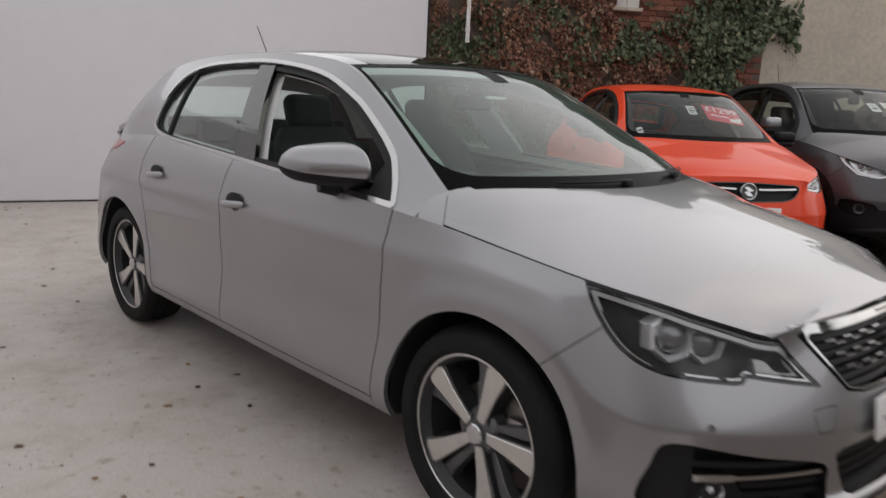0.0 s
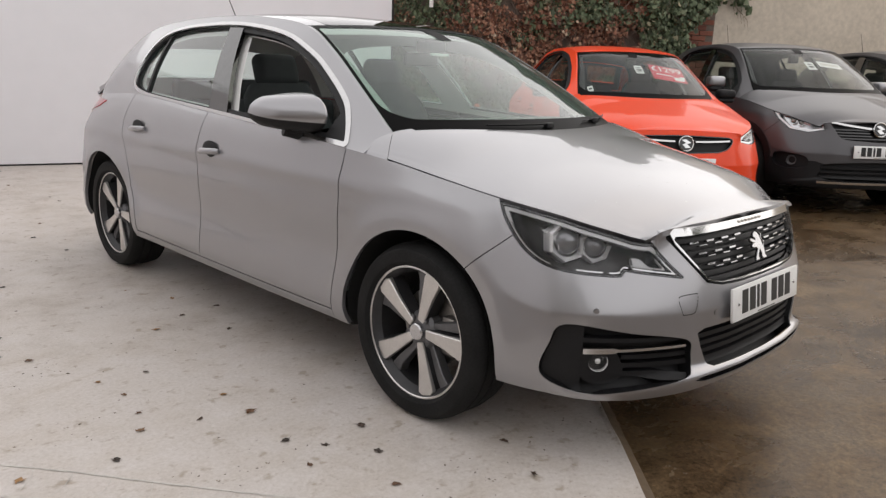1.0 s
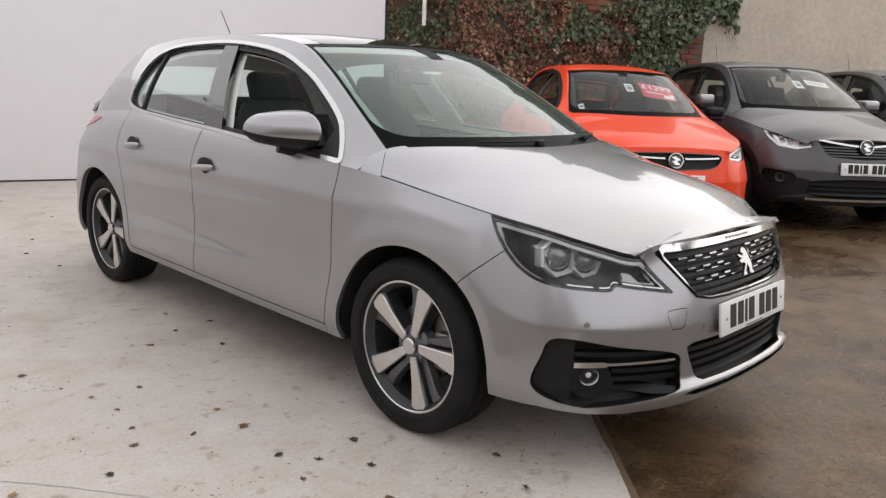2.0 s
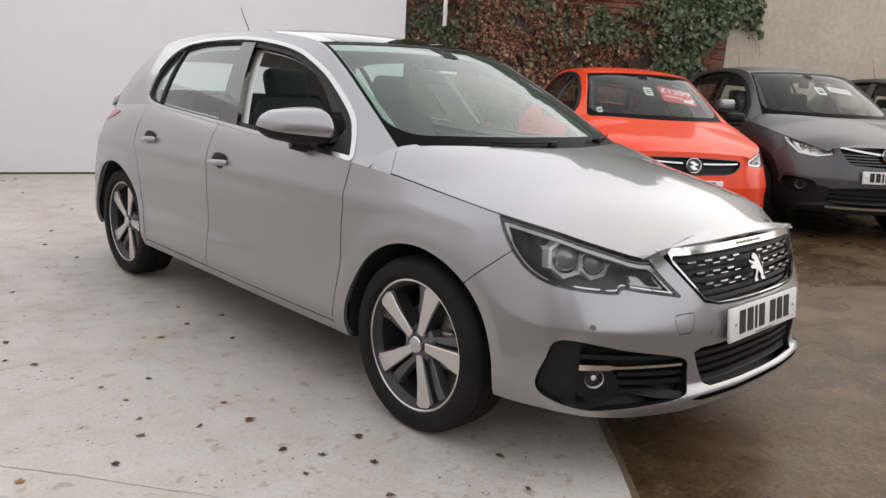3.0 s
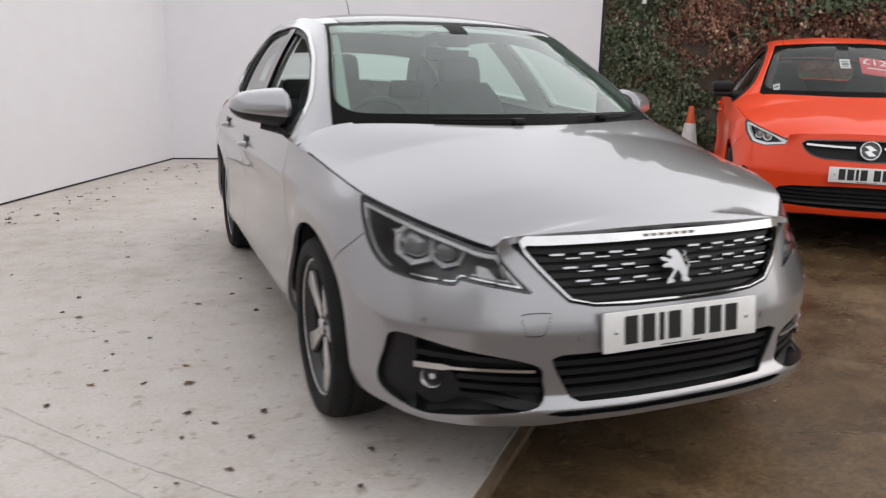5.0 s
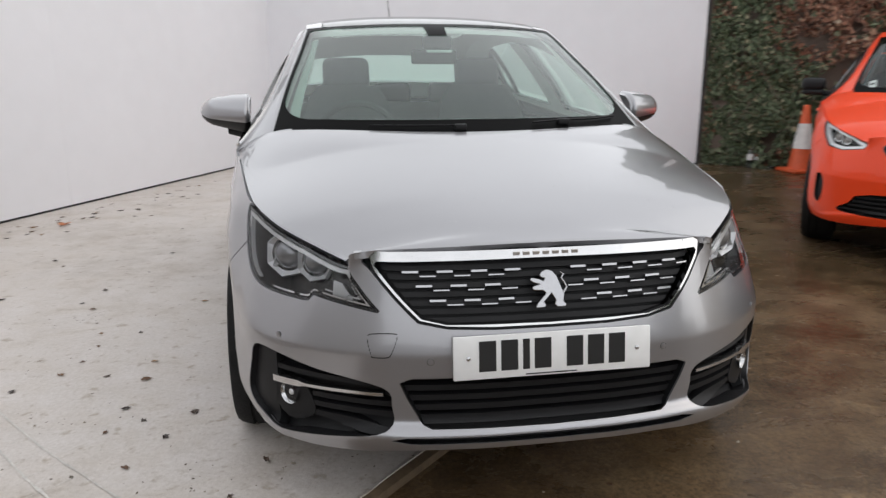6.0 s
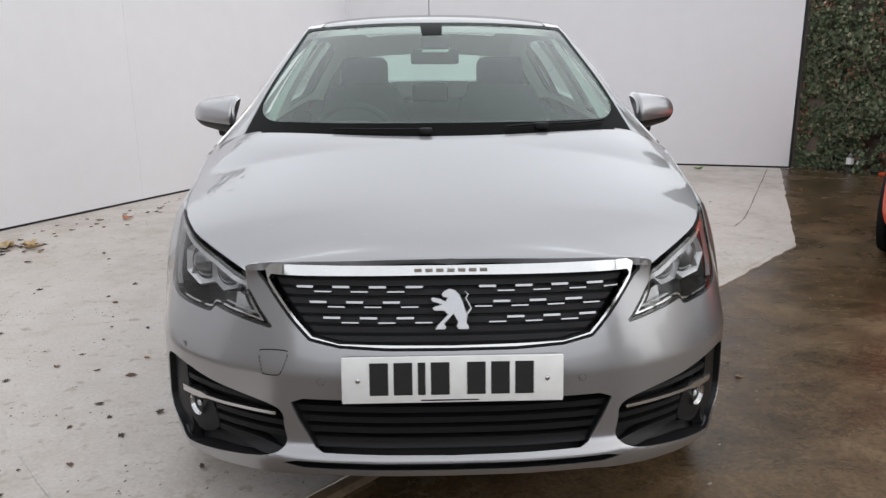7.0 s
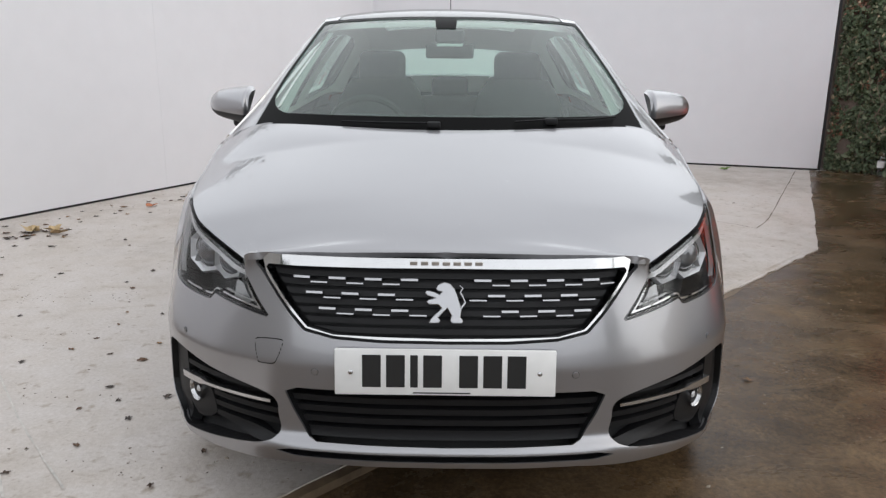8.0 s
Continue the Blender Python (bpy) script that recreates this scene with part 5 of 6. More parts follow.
def panel_wall(name, a, b, top, count):
    """White sheets side by side with hairline joints, standing on a dark sealed gap."""
    a, b = Vector(a), Vector(b)
    host = wall(name, a, b, .0, .022, .10, M["gap"], "white backdrop wall of smooth panels above a dark sealed gap", 1)
    for k in range(count):
        p, q = a.lerp(b, k / count), a.lerp(b, (k + 1) / count)
        d = (q - p).normalized()
        off = Vector((d.y, -d.x)) * .012
        w = wall("panel", p + d * .0005 + off, q - d * .0005 + off, .020, top, .10, M["panel"], "", 1)
        del w["kind"]
        w.parent = host
    return host


panel_wall("wall_north", (-1.0, 7.55), (4.17, 6.02), 2.6, 1)
panel_wall("wall_west", (-5.9, -1.9), (-1.0, 7.55), 2.6, 3)
# near-black strip that paints the shadow between the white panels and the ivy
wall("wall_end_shade", (4.175, 6.015), (4.200, 6.008), 0, 2.6, .06, M["gap"], "dark strip standing in for the shadow at the backdrop wall's end", 1)
wall("wall_render", (8.13, 3.51), (24, -7.4), 0, 3.1, .25, M["plaster"], "pale grey-brown rendered wall", 1)
# two added walls, out of view; their heights set the light on the nose
wall("wall_south", (-9, -13), (24, -13), 0, 2.4, .3, M["brick_far"], "unseen grey wall added to close the yard", -1)
wall("wall_southwest", (-7.2, -1.2), (-8.6, -13), 0, 4.2, .3, M["brick_far"], "unseen grey brick wall added beside the yard", -1)
wall_east = wall("wall_east", (4.27, 6.17), (8.13, 3.51), 0, 4.2, .25, M["mortar"], "old red brick wall overgrown with ivy", 1)


def brick_pier():
    """Bricks of the bare strip beside the render, each its own piece."""
    d = (Vector((8.13, 3.51)) - Vector((4.27, 6.17))).normalized()
    n = Vector((d.y, -d.x))
    bm = bmesh.new()
    box(bm, -.1075, .1075, -.012, .06, -.0325, .0325, .004, 1)
    me = bpy.data.meshes.new("brick")
    bm.to_mesh(me)
    bm.free()
    me.materials.append(M["brick"])
    rot = math.atan2(d.y, d.x)
    for row in range(42):
        for k in range(4):
            t = 4.688 - .12 - k * .225 - (.1125 if row % 2 else 0)
            p = Vector((4.27, 6.17)) + d * t + n * .004
            ob = new("brick", me)
            ob.parent = wall_east
            ob.matrix_world = Matrix.Translation((p.x, p.y, .04 + row * .075)) @ rot_z(rot)
    # the thin patch high up, where the bricks show between the stems
    for row in range(27, 40):
        for k in range(7):
            p = Vector((4.27, 6.17)) + d * (2.20 + k * .225 + (.1125 if row % 2 else 0)) + n * .004
            ob = new("brick", me)
            ob.parent = wall_east
            ob.matrix_world = Matrix.Translation((p.x, p.y, .04 + row * .075)) @ rot_z(rot)


brick_pier()


def leaf_cloud(name, mat, label, count, pick, size, seed):
    """Many small folded leaves as one mesh; pick(rng) gives a place, an outward normal and a size factor."""
    rng = random.Random(seed)
    verts, faces = [], []
    for _ in range(count):
        got = pick(rng)
        if got is None:
            continue
        p, n, fine = got
        s = size * fine * rng.choice((.45, .6, .8, 1.0, 1.3, 1.7)) * rng.uniform(.85, 1.15)
        n = (n + Vector((rng.gauss(0, .7), rng.gauss(0, .7), rng.gauss(.15, .6)))).normalized()
        up = Vector((rng.gauss(0, .5), rng.gauss(0, .5), -1))
        x = n.cross(up).normalized()
        y = n.cross(x)
        i = len(verts)
        for u, v, w in ((0, -.55, 0), (.48, -.15, -.10), (.30, .28, -.05), (0, .62, .02), (-.30, .28, -.05), (-.48, -.15, -.10), (0, 0, .06)):
            verts.append(p + x * u * s + y * v * s + n * w * s)
        faces += [(i, i + 1, i + 6), (i + 1, i + 2, i + 6), (i + 2, i + 3, i + 6), (i + 3, i + 4, i + 6), (i + 4, i + 5, i + 6), (i + 5, i, i + 6)]
    ob = mesh_object(name, verts, faces, mat, None, label, smooth=False)
    return tagged(ob, kind="stuff", category="ivy")


WA, WD = Vector((4.27, 6.17, 0)), (Vector((8.13, 3.51, 0)) - Vector((4.27, 6.17, 0))).normalized()
WN = Vector((WD.y, -WD.x, 0))


def patch(t, z, k):
    return noise.noise(Vector((t * 1.1 + k, z * 1.1, k * 1.7))) + .5 * noise.noise(Vector((t * 2.7, z * 2.7, k)))


def rusty(t, z):
    """How far the creeper has turned brown at a place of the wall."""
    return patch(t, z, 3.1) + .55 * math.exp(-((t - 2.4) / 1.5) ** 2) * (1 if z > 1.2 else .3) + .45 * math.exp(-(t / .6) ** 2) * (1 if z > 1.7 else 0) - (1.4 if t > 3.5 else 0) - (.35 if z < .9 else 0)


def on_wall(want_rust):
    def pick(rng):
        t, z = .05 + 4.63 * rng.random() ** 1.25, rng.uniform(0, 3.1)
        bare = 4.25 + .35 * noise.noise(Vector((z * 2.2, 4, 1))) + max(0, z - 1.75) * .75
        if t > bare or (z > 2.42 and z < 3.05 and noise.noise(Vector((t * 2.5, z * 2.5, 7))) + 1.1 - abs(t - 3.0) * 1.6 > rng.gauss(.25, .15)):
            return None
        if noise.noise(Vector((t * 4.5, z * 4.5, 2.5))) < rng.gauss(-.34, .08):
            return None
        r = rusty(t, z) + .5 * noise.noise(Vector((t * 6, z * 6, 5))) + rng.gauss(0, .22)
        if (r > .25) != want_rust:
            return None
        deep = .08 + .18 * (noise.noise(Vector((t * 1.8, z * 1.8, 9))) + .5) + .10 * noise.noise(Vector((t * 5, z * 5, 3))) + (.12 if t > 3.4 else 0) * max(0, 1 - abs(t - 3.9))
        p = WA + WD * t + WN * max(.02, deep * min(1, .25 + t * 1.5) * rng.uniform(.35, 1.05)) + Vector((0, 0, z))
        return p, WN + Vector((0, 0, .25)), .62 + .38 * min(1, t / 2.5)
    return pick


leaf_cloud("ivy", M["ivy"], "dark green ivy covering the brick wall", 50000, on_wall(False), .047, 4)
leaf_cloud("creeper", M["rust_leaf"], "rusty brown dying creeper on the brick wall", 46000, on_wall(True), .039, 5)


def overhang(rng):
    t = 4.5 + rng.random() ** 1.6 * .65
    z = 2.45 + rng.gauss(0, .14) - (t - 4.5) * .25 + .12
    return WA + WD * t + WN * rng.uniform(.03, .14) + Vector((0, 0, z)), WN, 1.0


def along_top(rng):
    t = rng.uniform(.02, 4.6)
    crest = 4.15 + .55 * noise.noise(Vector((t * 1.3, 2, 6))) + .3 * noise.noise(Vector((t * 4, 1, 3)))
    z = 3.0 + (crest - 3.0) * rng.random() ** .8
    return WA + WD * t + WN * rng.uniform(.02, .30) + Vector((0, 0, z)), WN + Vector((0, 0, .5)), 1.0


leaf_cloud("ivy_crest", M["ivy"], "bushy ivy along the top of the brick wall", 9000, along_top, .11, 7)
leaf_cloud("ivy_spray", M["ivy"], "ivy tips hanging over the rendered wall", 420, overhang, .072, 6)


def twigs():
    rng = random.Random(8)
    bm = bmesh.new()
    for k in range(150):
        t, z = rng.uniform(.2, 4.0), rng.uniform(.6, 3.0)
        p = WA + WD * t + WN * rng.uniform(.14, .30) + Vector((0, 0, z))
        pts = [p]
        for j in range(4):
            pts.append(pts[-1] + WD * rng.gauss(.02, .07) + WN * rng.gauss(.01, .02) + Vector((0, 0, -rng.uniform(.05, .15))))
        tube(bm, pts, [.004, .0035, .003, .0025, .001], 4, False)
    for k in range(5):
        p = WA + WD * (4.8 + k * .06) + WN * .05 + Vector((0, 0, 2.35 - k * .05))
        pts = [p, p + WD * .12 + Vector((0, 0, -.10)), p + WD * .16 + Vector((0, 0, -.26))]
        tube(bm, pts, [.004, .003, .001], 4, False)
    ob = part("creeper_twigs", bm, M["twig"], None, "bare hanging creeper twigs on the wall")
    tagged(ob, kind="stuff", category="twigs")


twigs()


def wall_fixtures():
    """A pale downpipe and the foot of a small boarded window, both half lost in the creeper."""
    at = Matrix.Translation(WA) @ Matrix((WD, -WN, Vector((0, 0, 1)))).transposed().to_4x4()
    pipe = root("downpipe", "weathered white downpipe on the overgrown brick wall", "pipe")
    bm = bmesh.new()
    tube(bm, [at @ Vector((.51, -.30, z)) for z in (1.98, 2.4, 2.8, 3.08)], .026, 14)
    part("pipe", bm, M["cone_white"], pipe)
    for z in (2.12, 2.90):
        bm = bmesh.new()
        tube(bm, [at @ Vector((.51, -.30, z)), at @ Vector((.51, -.30, z + .05))], .031, 14)
        box(bm, .50, .52, -.30, -.01, z + .015, z + .035, .003, 1, at)
        part("bracket", bm, M["cone_white"], pipe)
    win = root("boarded_window", "small pale boarded window in the old brick wall", "window")
    bm = bmesh.new()
    box(bm, 2.47, 2.81, -.10, .0, 2.56, 3.06, .01, 2, at)
    part("board", bm, M["cone_white"], win)
    bm = bmesh.new()
    box(bm, 2.43, 2.85, -.15, .0, 2.51, 2.558, .008, 2, at)
    part("sill", bm, M["plaster"], win, "stone sill")


M["cone_white"] = material("scuffed_white_plastic", (0.70, 0.68, 0.66), 0.45, vary=0.14, scale=20)
wall_fixtures()


# ---- dead leaves and grit on the slabs ----
def dead_leaf_mesh(seed):
    rng = random.Random(seed)
    bm = bmesh.new()
    n = 11
    rim = []
    for k in range(n):
        a = 2 * math.pi * k / n
        r = (.030 if k % 2 else .019) * rng.uniform(.75, 1.2)
        rim.append(bm.verts.new((1.35 * r * math.cos(a), .8 * r * math.sin(a), .004 + rng.uniform(0, .011))))
    mid = bm.verts.new((0, 0, .003))
    for k in range(n):
        bm.faces.new((rim[k], rim[(k + 1) % n], mid))
    tip = rim[0].co
    a = bm.verts.new(tip + Vector((.022, .004, 0)))
    b = bm.verts.new(tip + Vector((0, .003, 0)))
    bm.faces.new((rim[0], a, b))
    me = bpy.data.meshes.new("leaf")
    bm.to_mesh(me)
    bm.free()
    me.materials.append(M["dead_leaf"])
    return me


LEAVES = [dead_leaf_mesh(k) for k in range(6)]
LEAF_SPOTS = [(-1.70, 1.36), (-1.745, .36), (-.89, 1.80), (-1.57, .98), (-1.54, .81), (-1.26, .58), (-1.2, .02), (-1.01, 3.61), (-.77, 1.55), (-1.1, -.13), (-.96, 3.14), (-.43, 4.9), (-.43, 5.13),
              (-2.06, .91), (-1.78, 1.47), (-2.22, 1.62), (-2.75, 1.95), (-2.54, 1.58), (-1.42, .45), (-1.28, .13), (-1.19, -.32), (1.76, 2.15), (1.2, .28), (2.33, -.31), (.26, -.66), (-2.19, 2.43),
              (-1.61, .5), (-1.56, .63), (-1.26, .39), (-1.03, .05), (-1.31, -.05), (-.76, -.37), (-.85, -.57), (-1.32, -.49), (-2.92, 3.34), (-2.1, 2.28), (-1.72, 1.7), (-2.43, 3.6),
              (-1.39, .96), (-1.15, 1.4), (-.97, 1.52), (-.89, 1.21), (-2.0, .42), (-.84, 4.05), (-1.49, 2.51), (-1.54, 3.29)]


def scatter_leaves():
    rng = random.Random(12)
    spots = [(x, y, rng.uniform(.55, .95)) for x, y in LEAF_SPOTS]
    for _ in range(70):
        # drifted against the backdrop wall
        q = rng.random()
        p = Vector((-3.35, 2.95)).lerp(Vector((-1.05, 7.35)), q)
        spots.append((p.x + .12 + abs(rng.gauss(0, .38)), p.y - .1 - abs(rng.gauss(0, .22)), rng.uniform(.5, 1.2)))
    for _ in range(26):
        spots.append((-2.86 + rng.gauss(0, .14), 2.55 + rng.gauss(0, .14), rng.uniform(.7, 1.5)))
    for _ in range(10):
        spots.append((rng.uniform(-2.6, -.95), rng.uniform(-.4, 5.0), rng.uniform(.25, .45)))
    spots = [(x, y, s * .68) for x, y, s in spots]
    for x, y, s, tone in ((3.10, 5.95, 1.7, (.16, .26, .06)), (-2.93, 2.62, 2.6, (.46, .34, .18)), (-2.80, 2.66, 2.2, (.50, .37, .20)), (-2.72, 2.58, 1.8, (.36, .25, .13)), (-2.45, 3.55, 1.5, (.42, .16, .07))):
        me = LEAVES[int(s * 10) % 6].copy()
        me.materials.clear()
        me.materials.append(material("turning_leaf", tone, .6, bump=.2, scale=60, vary=.2))
        ob = new("fallen_leaf", me)
        ob.matrix_world = Matrix.Translation((x, y, 0)) @ rot_z(s * 7) @ Matrix.Diagonal((s, s, s * 1.6, 1))
        tagged(ob, "green leaf lying by the wall" if tone[1] > tone[0] else "large dry tan leaf on the pale concrete", "leaf")
    for x, y, s in spots:
        ob = new("dead_leaf", LEAVES[rng.randrange(6)])
        z = pad_rise(x, y) if (y + .703) * .699 - (x + .546) * .715 > 0 else -.006
        ob.matrix_world = Matrix.Translation((x, y, z)) @ rot_z(rng.uniform(0, 6.3)) @ Matrix.Scale(s, 4)
        tagged(ob, "curled dark brown dead leaf on the concrete", "leaf", "scattered dead leaves")
    # grit and crumbs
    verts, faces = [], []
    drifts = [(rng.uniform(-2.8, 2.6), rng.uniform(-2.0, 4.5)) for _ in range(45)]
    for k in range(1300):
        x, y = rng.uniform(-3.0, 3.2), rng.uniform(-2.2, 5.5)
        if k % 3:
            c = rng.choice(drifts)
            x, y = c[0] + rng.gauss(0, .13), c[1] + rng.gauss(0, .06)
        on_pad = (y + .703) * .699 - (x + .546) * .715 > 0
        z = pad_rise(x, y) if on_pad else -.006 + rise_at(x, y)
        r = rng.uniform(.0012, .0045) * (1 if rng.random() < .94 else 2)
        i = len(verts)
        w = rng.uniform(0, 3.1)
        c, s_ = math.cos(w), math.sin(w)
        for u, v in ((1.7, 0), (.3, .8), (-1.4, .2), (-.2, -.9)):
            verts.append((x + r * (u * c - v * s_), y + r * (u * s_ + v * c), z + .0005))
        verts.append((x, y, z + r * .7))
        faces += [(i, i + 1, i + 4), (i + 1, i + 2, i + 4), (i + 2, i + 3, i + 4), (i + 3, i, i + 4)]
    g = mesh_object("grit", verts, faces, leaf_material("dark_grit", [(0, (.06, .045, .032)), (.6, (.14, .11, .08)), (1, (.32, .28, .22))], .8), None, "dark grit and crumbs on the concrete", smooth=False)
    tagged(g, kind="stuff", category="grit")


scatter_leaves()


# ---- cone and bottles at the foot of the ivy ----
M["cone_orange"] = material("cone_orange", (0.62, 0.10, 0.03), 0.5, vary=0.12, scale=20)
cone = root("traffic_cone", "orange traffic cone with a white sleeve", "cone", m=Matrix.Translation((5.06, 5.24, 0)))
bm = bmesh.new()
box(bm, -.19, .19, -.19, .19, -.006, .035, .012)
part("base", bm, M["cone_orange"], cone)
bm = bmesh.new()
lathe(bm, [(.03, .145), (.06, .135), (.75, .032), (.76, .024), (.74, .018)], 32, "z")
part("body", bm, M["cone_orange"], cone)
bm = bmesh.new()
lathe(bm, [(.27, .1075), (.268, .110), (.55, .066), (.552, .062)], 32, "z")
part("sleeve", bm, M["cone_white"], cone, "scuffed white sleeve")
M["pet"] = glass("clear_plastic_bottle", (.82, .84, .86), .08)
for bx, by, tone in ((4.68, 5.66, 1), (4.77, 5.63, 1)):
    bt = root("plastic_bottle", "clear plastic bottle standing by the ivy", "bottle", "bottles by the ivy", m=Matrix.Translation((bx, by, -.006)))
    bm = bmesh.new()
    lathe(bm, [(0, .001), (0, .034), (.01, .04), (.09, .04), (.10, .037), (.11, .04), (.18, .04), (.215, .022), (.225, .013), (.235, .013)], 20, "z")
    part("body", bm, M["pet"], bt)
    bm = bmesh.new()
    lathe(bm, [(.232, .0155), (.252, .0155), (.252, .001)], 16, "z")
    part("cap", bm, M["white"], bt)
    bm = bmesh.new()
    lathe(bm, [(.095, .0405), (.165, .0405)], 20, "z")
    part("wrapper", bm, M["plate"], bt, "pale paper wrapper")


# ---- trees that show in the glass and paint ----
M["bark"] = material("tree_bark", (0.09, 0.07, 0.055), 0.9, bump=0.6, scale=18, vary=0.3)
M["tree_leaf"] = leaf_material("tree_leaf", [(0, (.018, .026, .012)), (.6, (.040, .055, .024)), (1, (.085, .085, .040))], .6)


def tree(m, seed, tall):
    rng = random.Random(seed)
    tr = root("tree", "tall dark tree with a loose crown", "tree", "trees beyond the walls")
    bm = bmesh.new()
    tube(bm, [(0, 0, 0), (.05, .03, tall * .25), (-.05, .08, tall * .5), (.05, 0, tall * .8)], [.24, .18, .12, .05], 10)
    tips = []
    for k in range(16):
        z = tall * rng.uniform(.3, .78)
        a = rng.uniform(0, 6.28)
        r = tall * rng.uniform(.16, .34) * (1.15 - .7 * z / tall)
        mid = Vector((math.cos(a) * r * .5, math.sin(a) * r * .5, z + r * .3))
        tip = Vector((math.cos(a) * r, math.sin(a) * r, z + r * .75))
        tube(bm, [(0, 0, z - .2), mid, tip], [.07, .045, .012], 6)
        tips += [tip, mid.lerp(tip, .5), mid]
    part("trunk", bm, M["bark"], tr)
    verts, faces = [], []
    for _ in range(7000):
        c = rng.choice(tips)
        p = c + Vector((rng.gauss(0, .55), rng.gauss(0, .55), rng.gauss(0, .5))) * tall / 8
        s = rng.uniform(.10, .26)
        x = Vector((rng.gauss(0, 1), rng.gauss(0, 1), rng.gauss(0, 1))).normalized()
        y = x.orthogonal().normalized()
        i = len(verts)
        verts += [p - x * s, p + y * s * .6, p + x * s, p - y * s * .6]
        faces.append((i, i + 1, i + 2, i + 3))
    mesh_object("crown", verts, faces, M["tree_leaf"], tr, "loose crown of small dark leaves", smooth=False)
    tr.matrix_world = m
    return tr


first_tree = tree(Matrix.Translation((17.5, 10.5, 0)), 21, 8.0)
for x, y, a, s in ((-7.4, 14.5, .7, .85), (24, 3, 2.2, 1.0), (-13, -12, 2.0, 1.0), (17, -17, 2.9, 1.0)):
    copy_thing(first_tree, Matrix.Translation((x, y, 0)) @ rot_z(a) @ Matrix.Scale(s, 4))

# ---- the other parked cars ----
def text_mesh(words, size, mat, parent, m, label=""):
    cu = bpy.data.curves.new("writing", "FONT")
    cu.body, cu.size, cu.extrude, cu.align_x, cu.align_y = words, size, .0008, "CENTER", "CENTER"
    tmp = new("writing_source", cu)
    me = bpy.data.meshes.new_from_object(tmp.evaluated_get(bpy.context.evaluated_depsgraph_get()))
    bpy.data.objects.remove(tmp)
    bpy.data.curves.remove(cu)
    me.materials.clear()
    me.materials.append(mat)
    ob = new("writing", me)
    ob.parent = parent
    ob.matrix_basis = m
    return tagged(ob, label)


def ring_badge(body, car, x, z, r, out=.010):
    p = body.belt(np.array([1e-4]), np.array([z]))[0]
    bd = root("badge", "round chrome badge")
    bd.parent = car
    m = Matrix.Translation((x, p[1] - out, z)) @ Matrix.Rotation(radians(-12), 4, "X")
    bm = bmesh.new()
    lathe(bm, [(.004, r * .86), (-.006, r * .84), (-.010, r * .92), (-.006, r), (.004, r)], 40, "y")
    bm.transform(m)
    part("badge_ring", bm, M["chrome"], bd)
    bm = bmesh.new()
    lathe(bm, [(.0, r * .86), (-.001, .001)], 40, "y")
    bm.transform(m)
    part("badge_field", bm, M["gloss"], bd)
    bm = bmesh.new()
    prism(bm, [(-r * .6, r * .45), (-r * .1, r * .55), (r * .6, r * .1), (r * .05, -r * .05), (r * .55, -r * .5), (-r * .1, -r * .55), (-r * .55, -r * .1), (-r * .05, r * .05)], .006, m @ Matrix.Translation((0, -.008, 0)))
    part("badge_shape", bm, M["chrome"], bd)


def box_mirror(car, x, y, z, cap, size, sg):
    mr = root("door_mirror")
    mr.parent = car
    bm = bmesh.new()
    box(bm, min(sg * x, sg * (x + size[0])), max(sg * x, sg * (x + size[0])), y - size[1] / 2, y + size[1] / 2, z - size[2] * .2, z + size[2] / 2, .034, 4)
    part("mirror_cap", bm, cap, mr)
    bm = bmesh.new()
    box(bm, min(sg * x, sg * (x + size[0] * .96)), max(sg * x, sg * (x + size[0] * .96)), y - size[1] * .46, y + size[1] * .46, z - size[2] / 2, z - size[2] * .12, .03, 4)
    box(bm, min(sg * (x - .10), sg * (x + .03)), max(sg * (x - .10), sg * (x + .03)), y - .03, y + .05, z - size[2] * .55, z - size[2] * .25, .012, 2)
    part("mirror_base", bm, M["black"], mr)


def cabin_bits(body, car):
    kx, ky, kz = body.k
    bm = bmesh.new()
    box(bm, -.66 * kx, .66 * kx, .42 * ky, .80 * ky, .80 * kz, .965 * kz, .05, 3)
    part("dashboard", bm, M["trim"], car)
    for x in (-.36, .36):
        st = root("front_seat", "dark cloth front seat")
        st.parent = car
        seat(st, x * kx, 1.38 * ky, .52 * kz, .50)
    bm = bmesh.new()
    box(bm, -.60 * kx, .60 * kx, 2.35 * ky, 2.5 * ky, .45 * kz, .98 * kz, .05, 3)
    part("rear_seat", bm, M["cloth"], car)
    bm = bmesh.new()
    box(bm, -.74 * kx, .74 * kx, .45, 2.55 * ky, .30, .34)
    part("cabin_floor", bm, M["trim"], car)
    for sg in (-1, 1):
        bm = bmesh.new()
        box(bm, min(sg * .745 * kx, sg * .79 * kx), max(sg * .745 * kx, sg * .79 * kx), .50, 2.60 * ky, .32, .95 * kz, .015)
        part("door_card", bm, M["trim"], car)
    bm = bmesh.new()
    box(bm, -.74 * kx, .74 * kx, 2.62 * ky, 2.66 * ky, .32, .99 * kz, .01)
    part("rear_panel", bm, M["trim"], car)
    body.top_sheet(1.05 * ky, 2.78 * ky, 21, 24).cut("headlining", M["trim"], car, [], lift=-.04, rim=0)
    bm = bmesh.new()
    soft_block(bm, -.05, .05, .84 * ky, .90 * ky, 1.25 * kz, 1.335 * kz, .015)
    part("sensor_housing", bm, M["trim"], car)


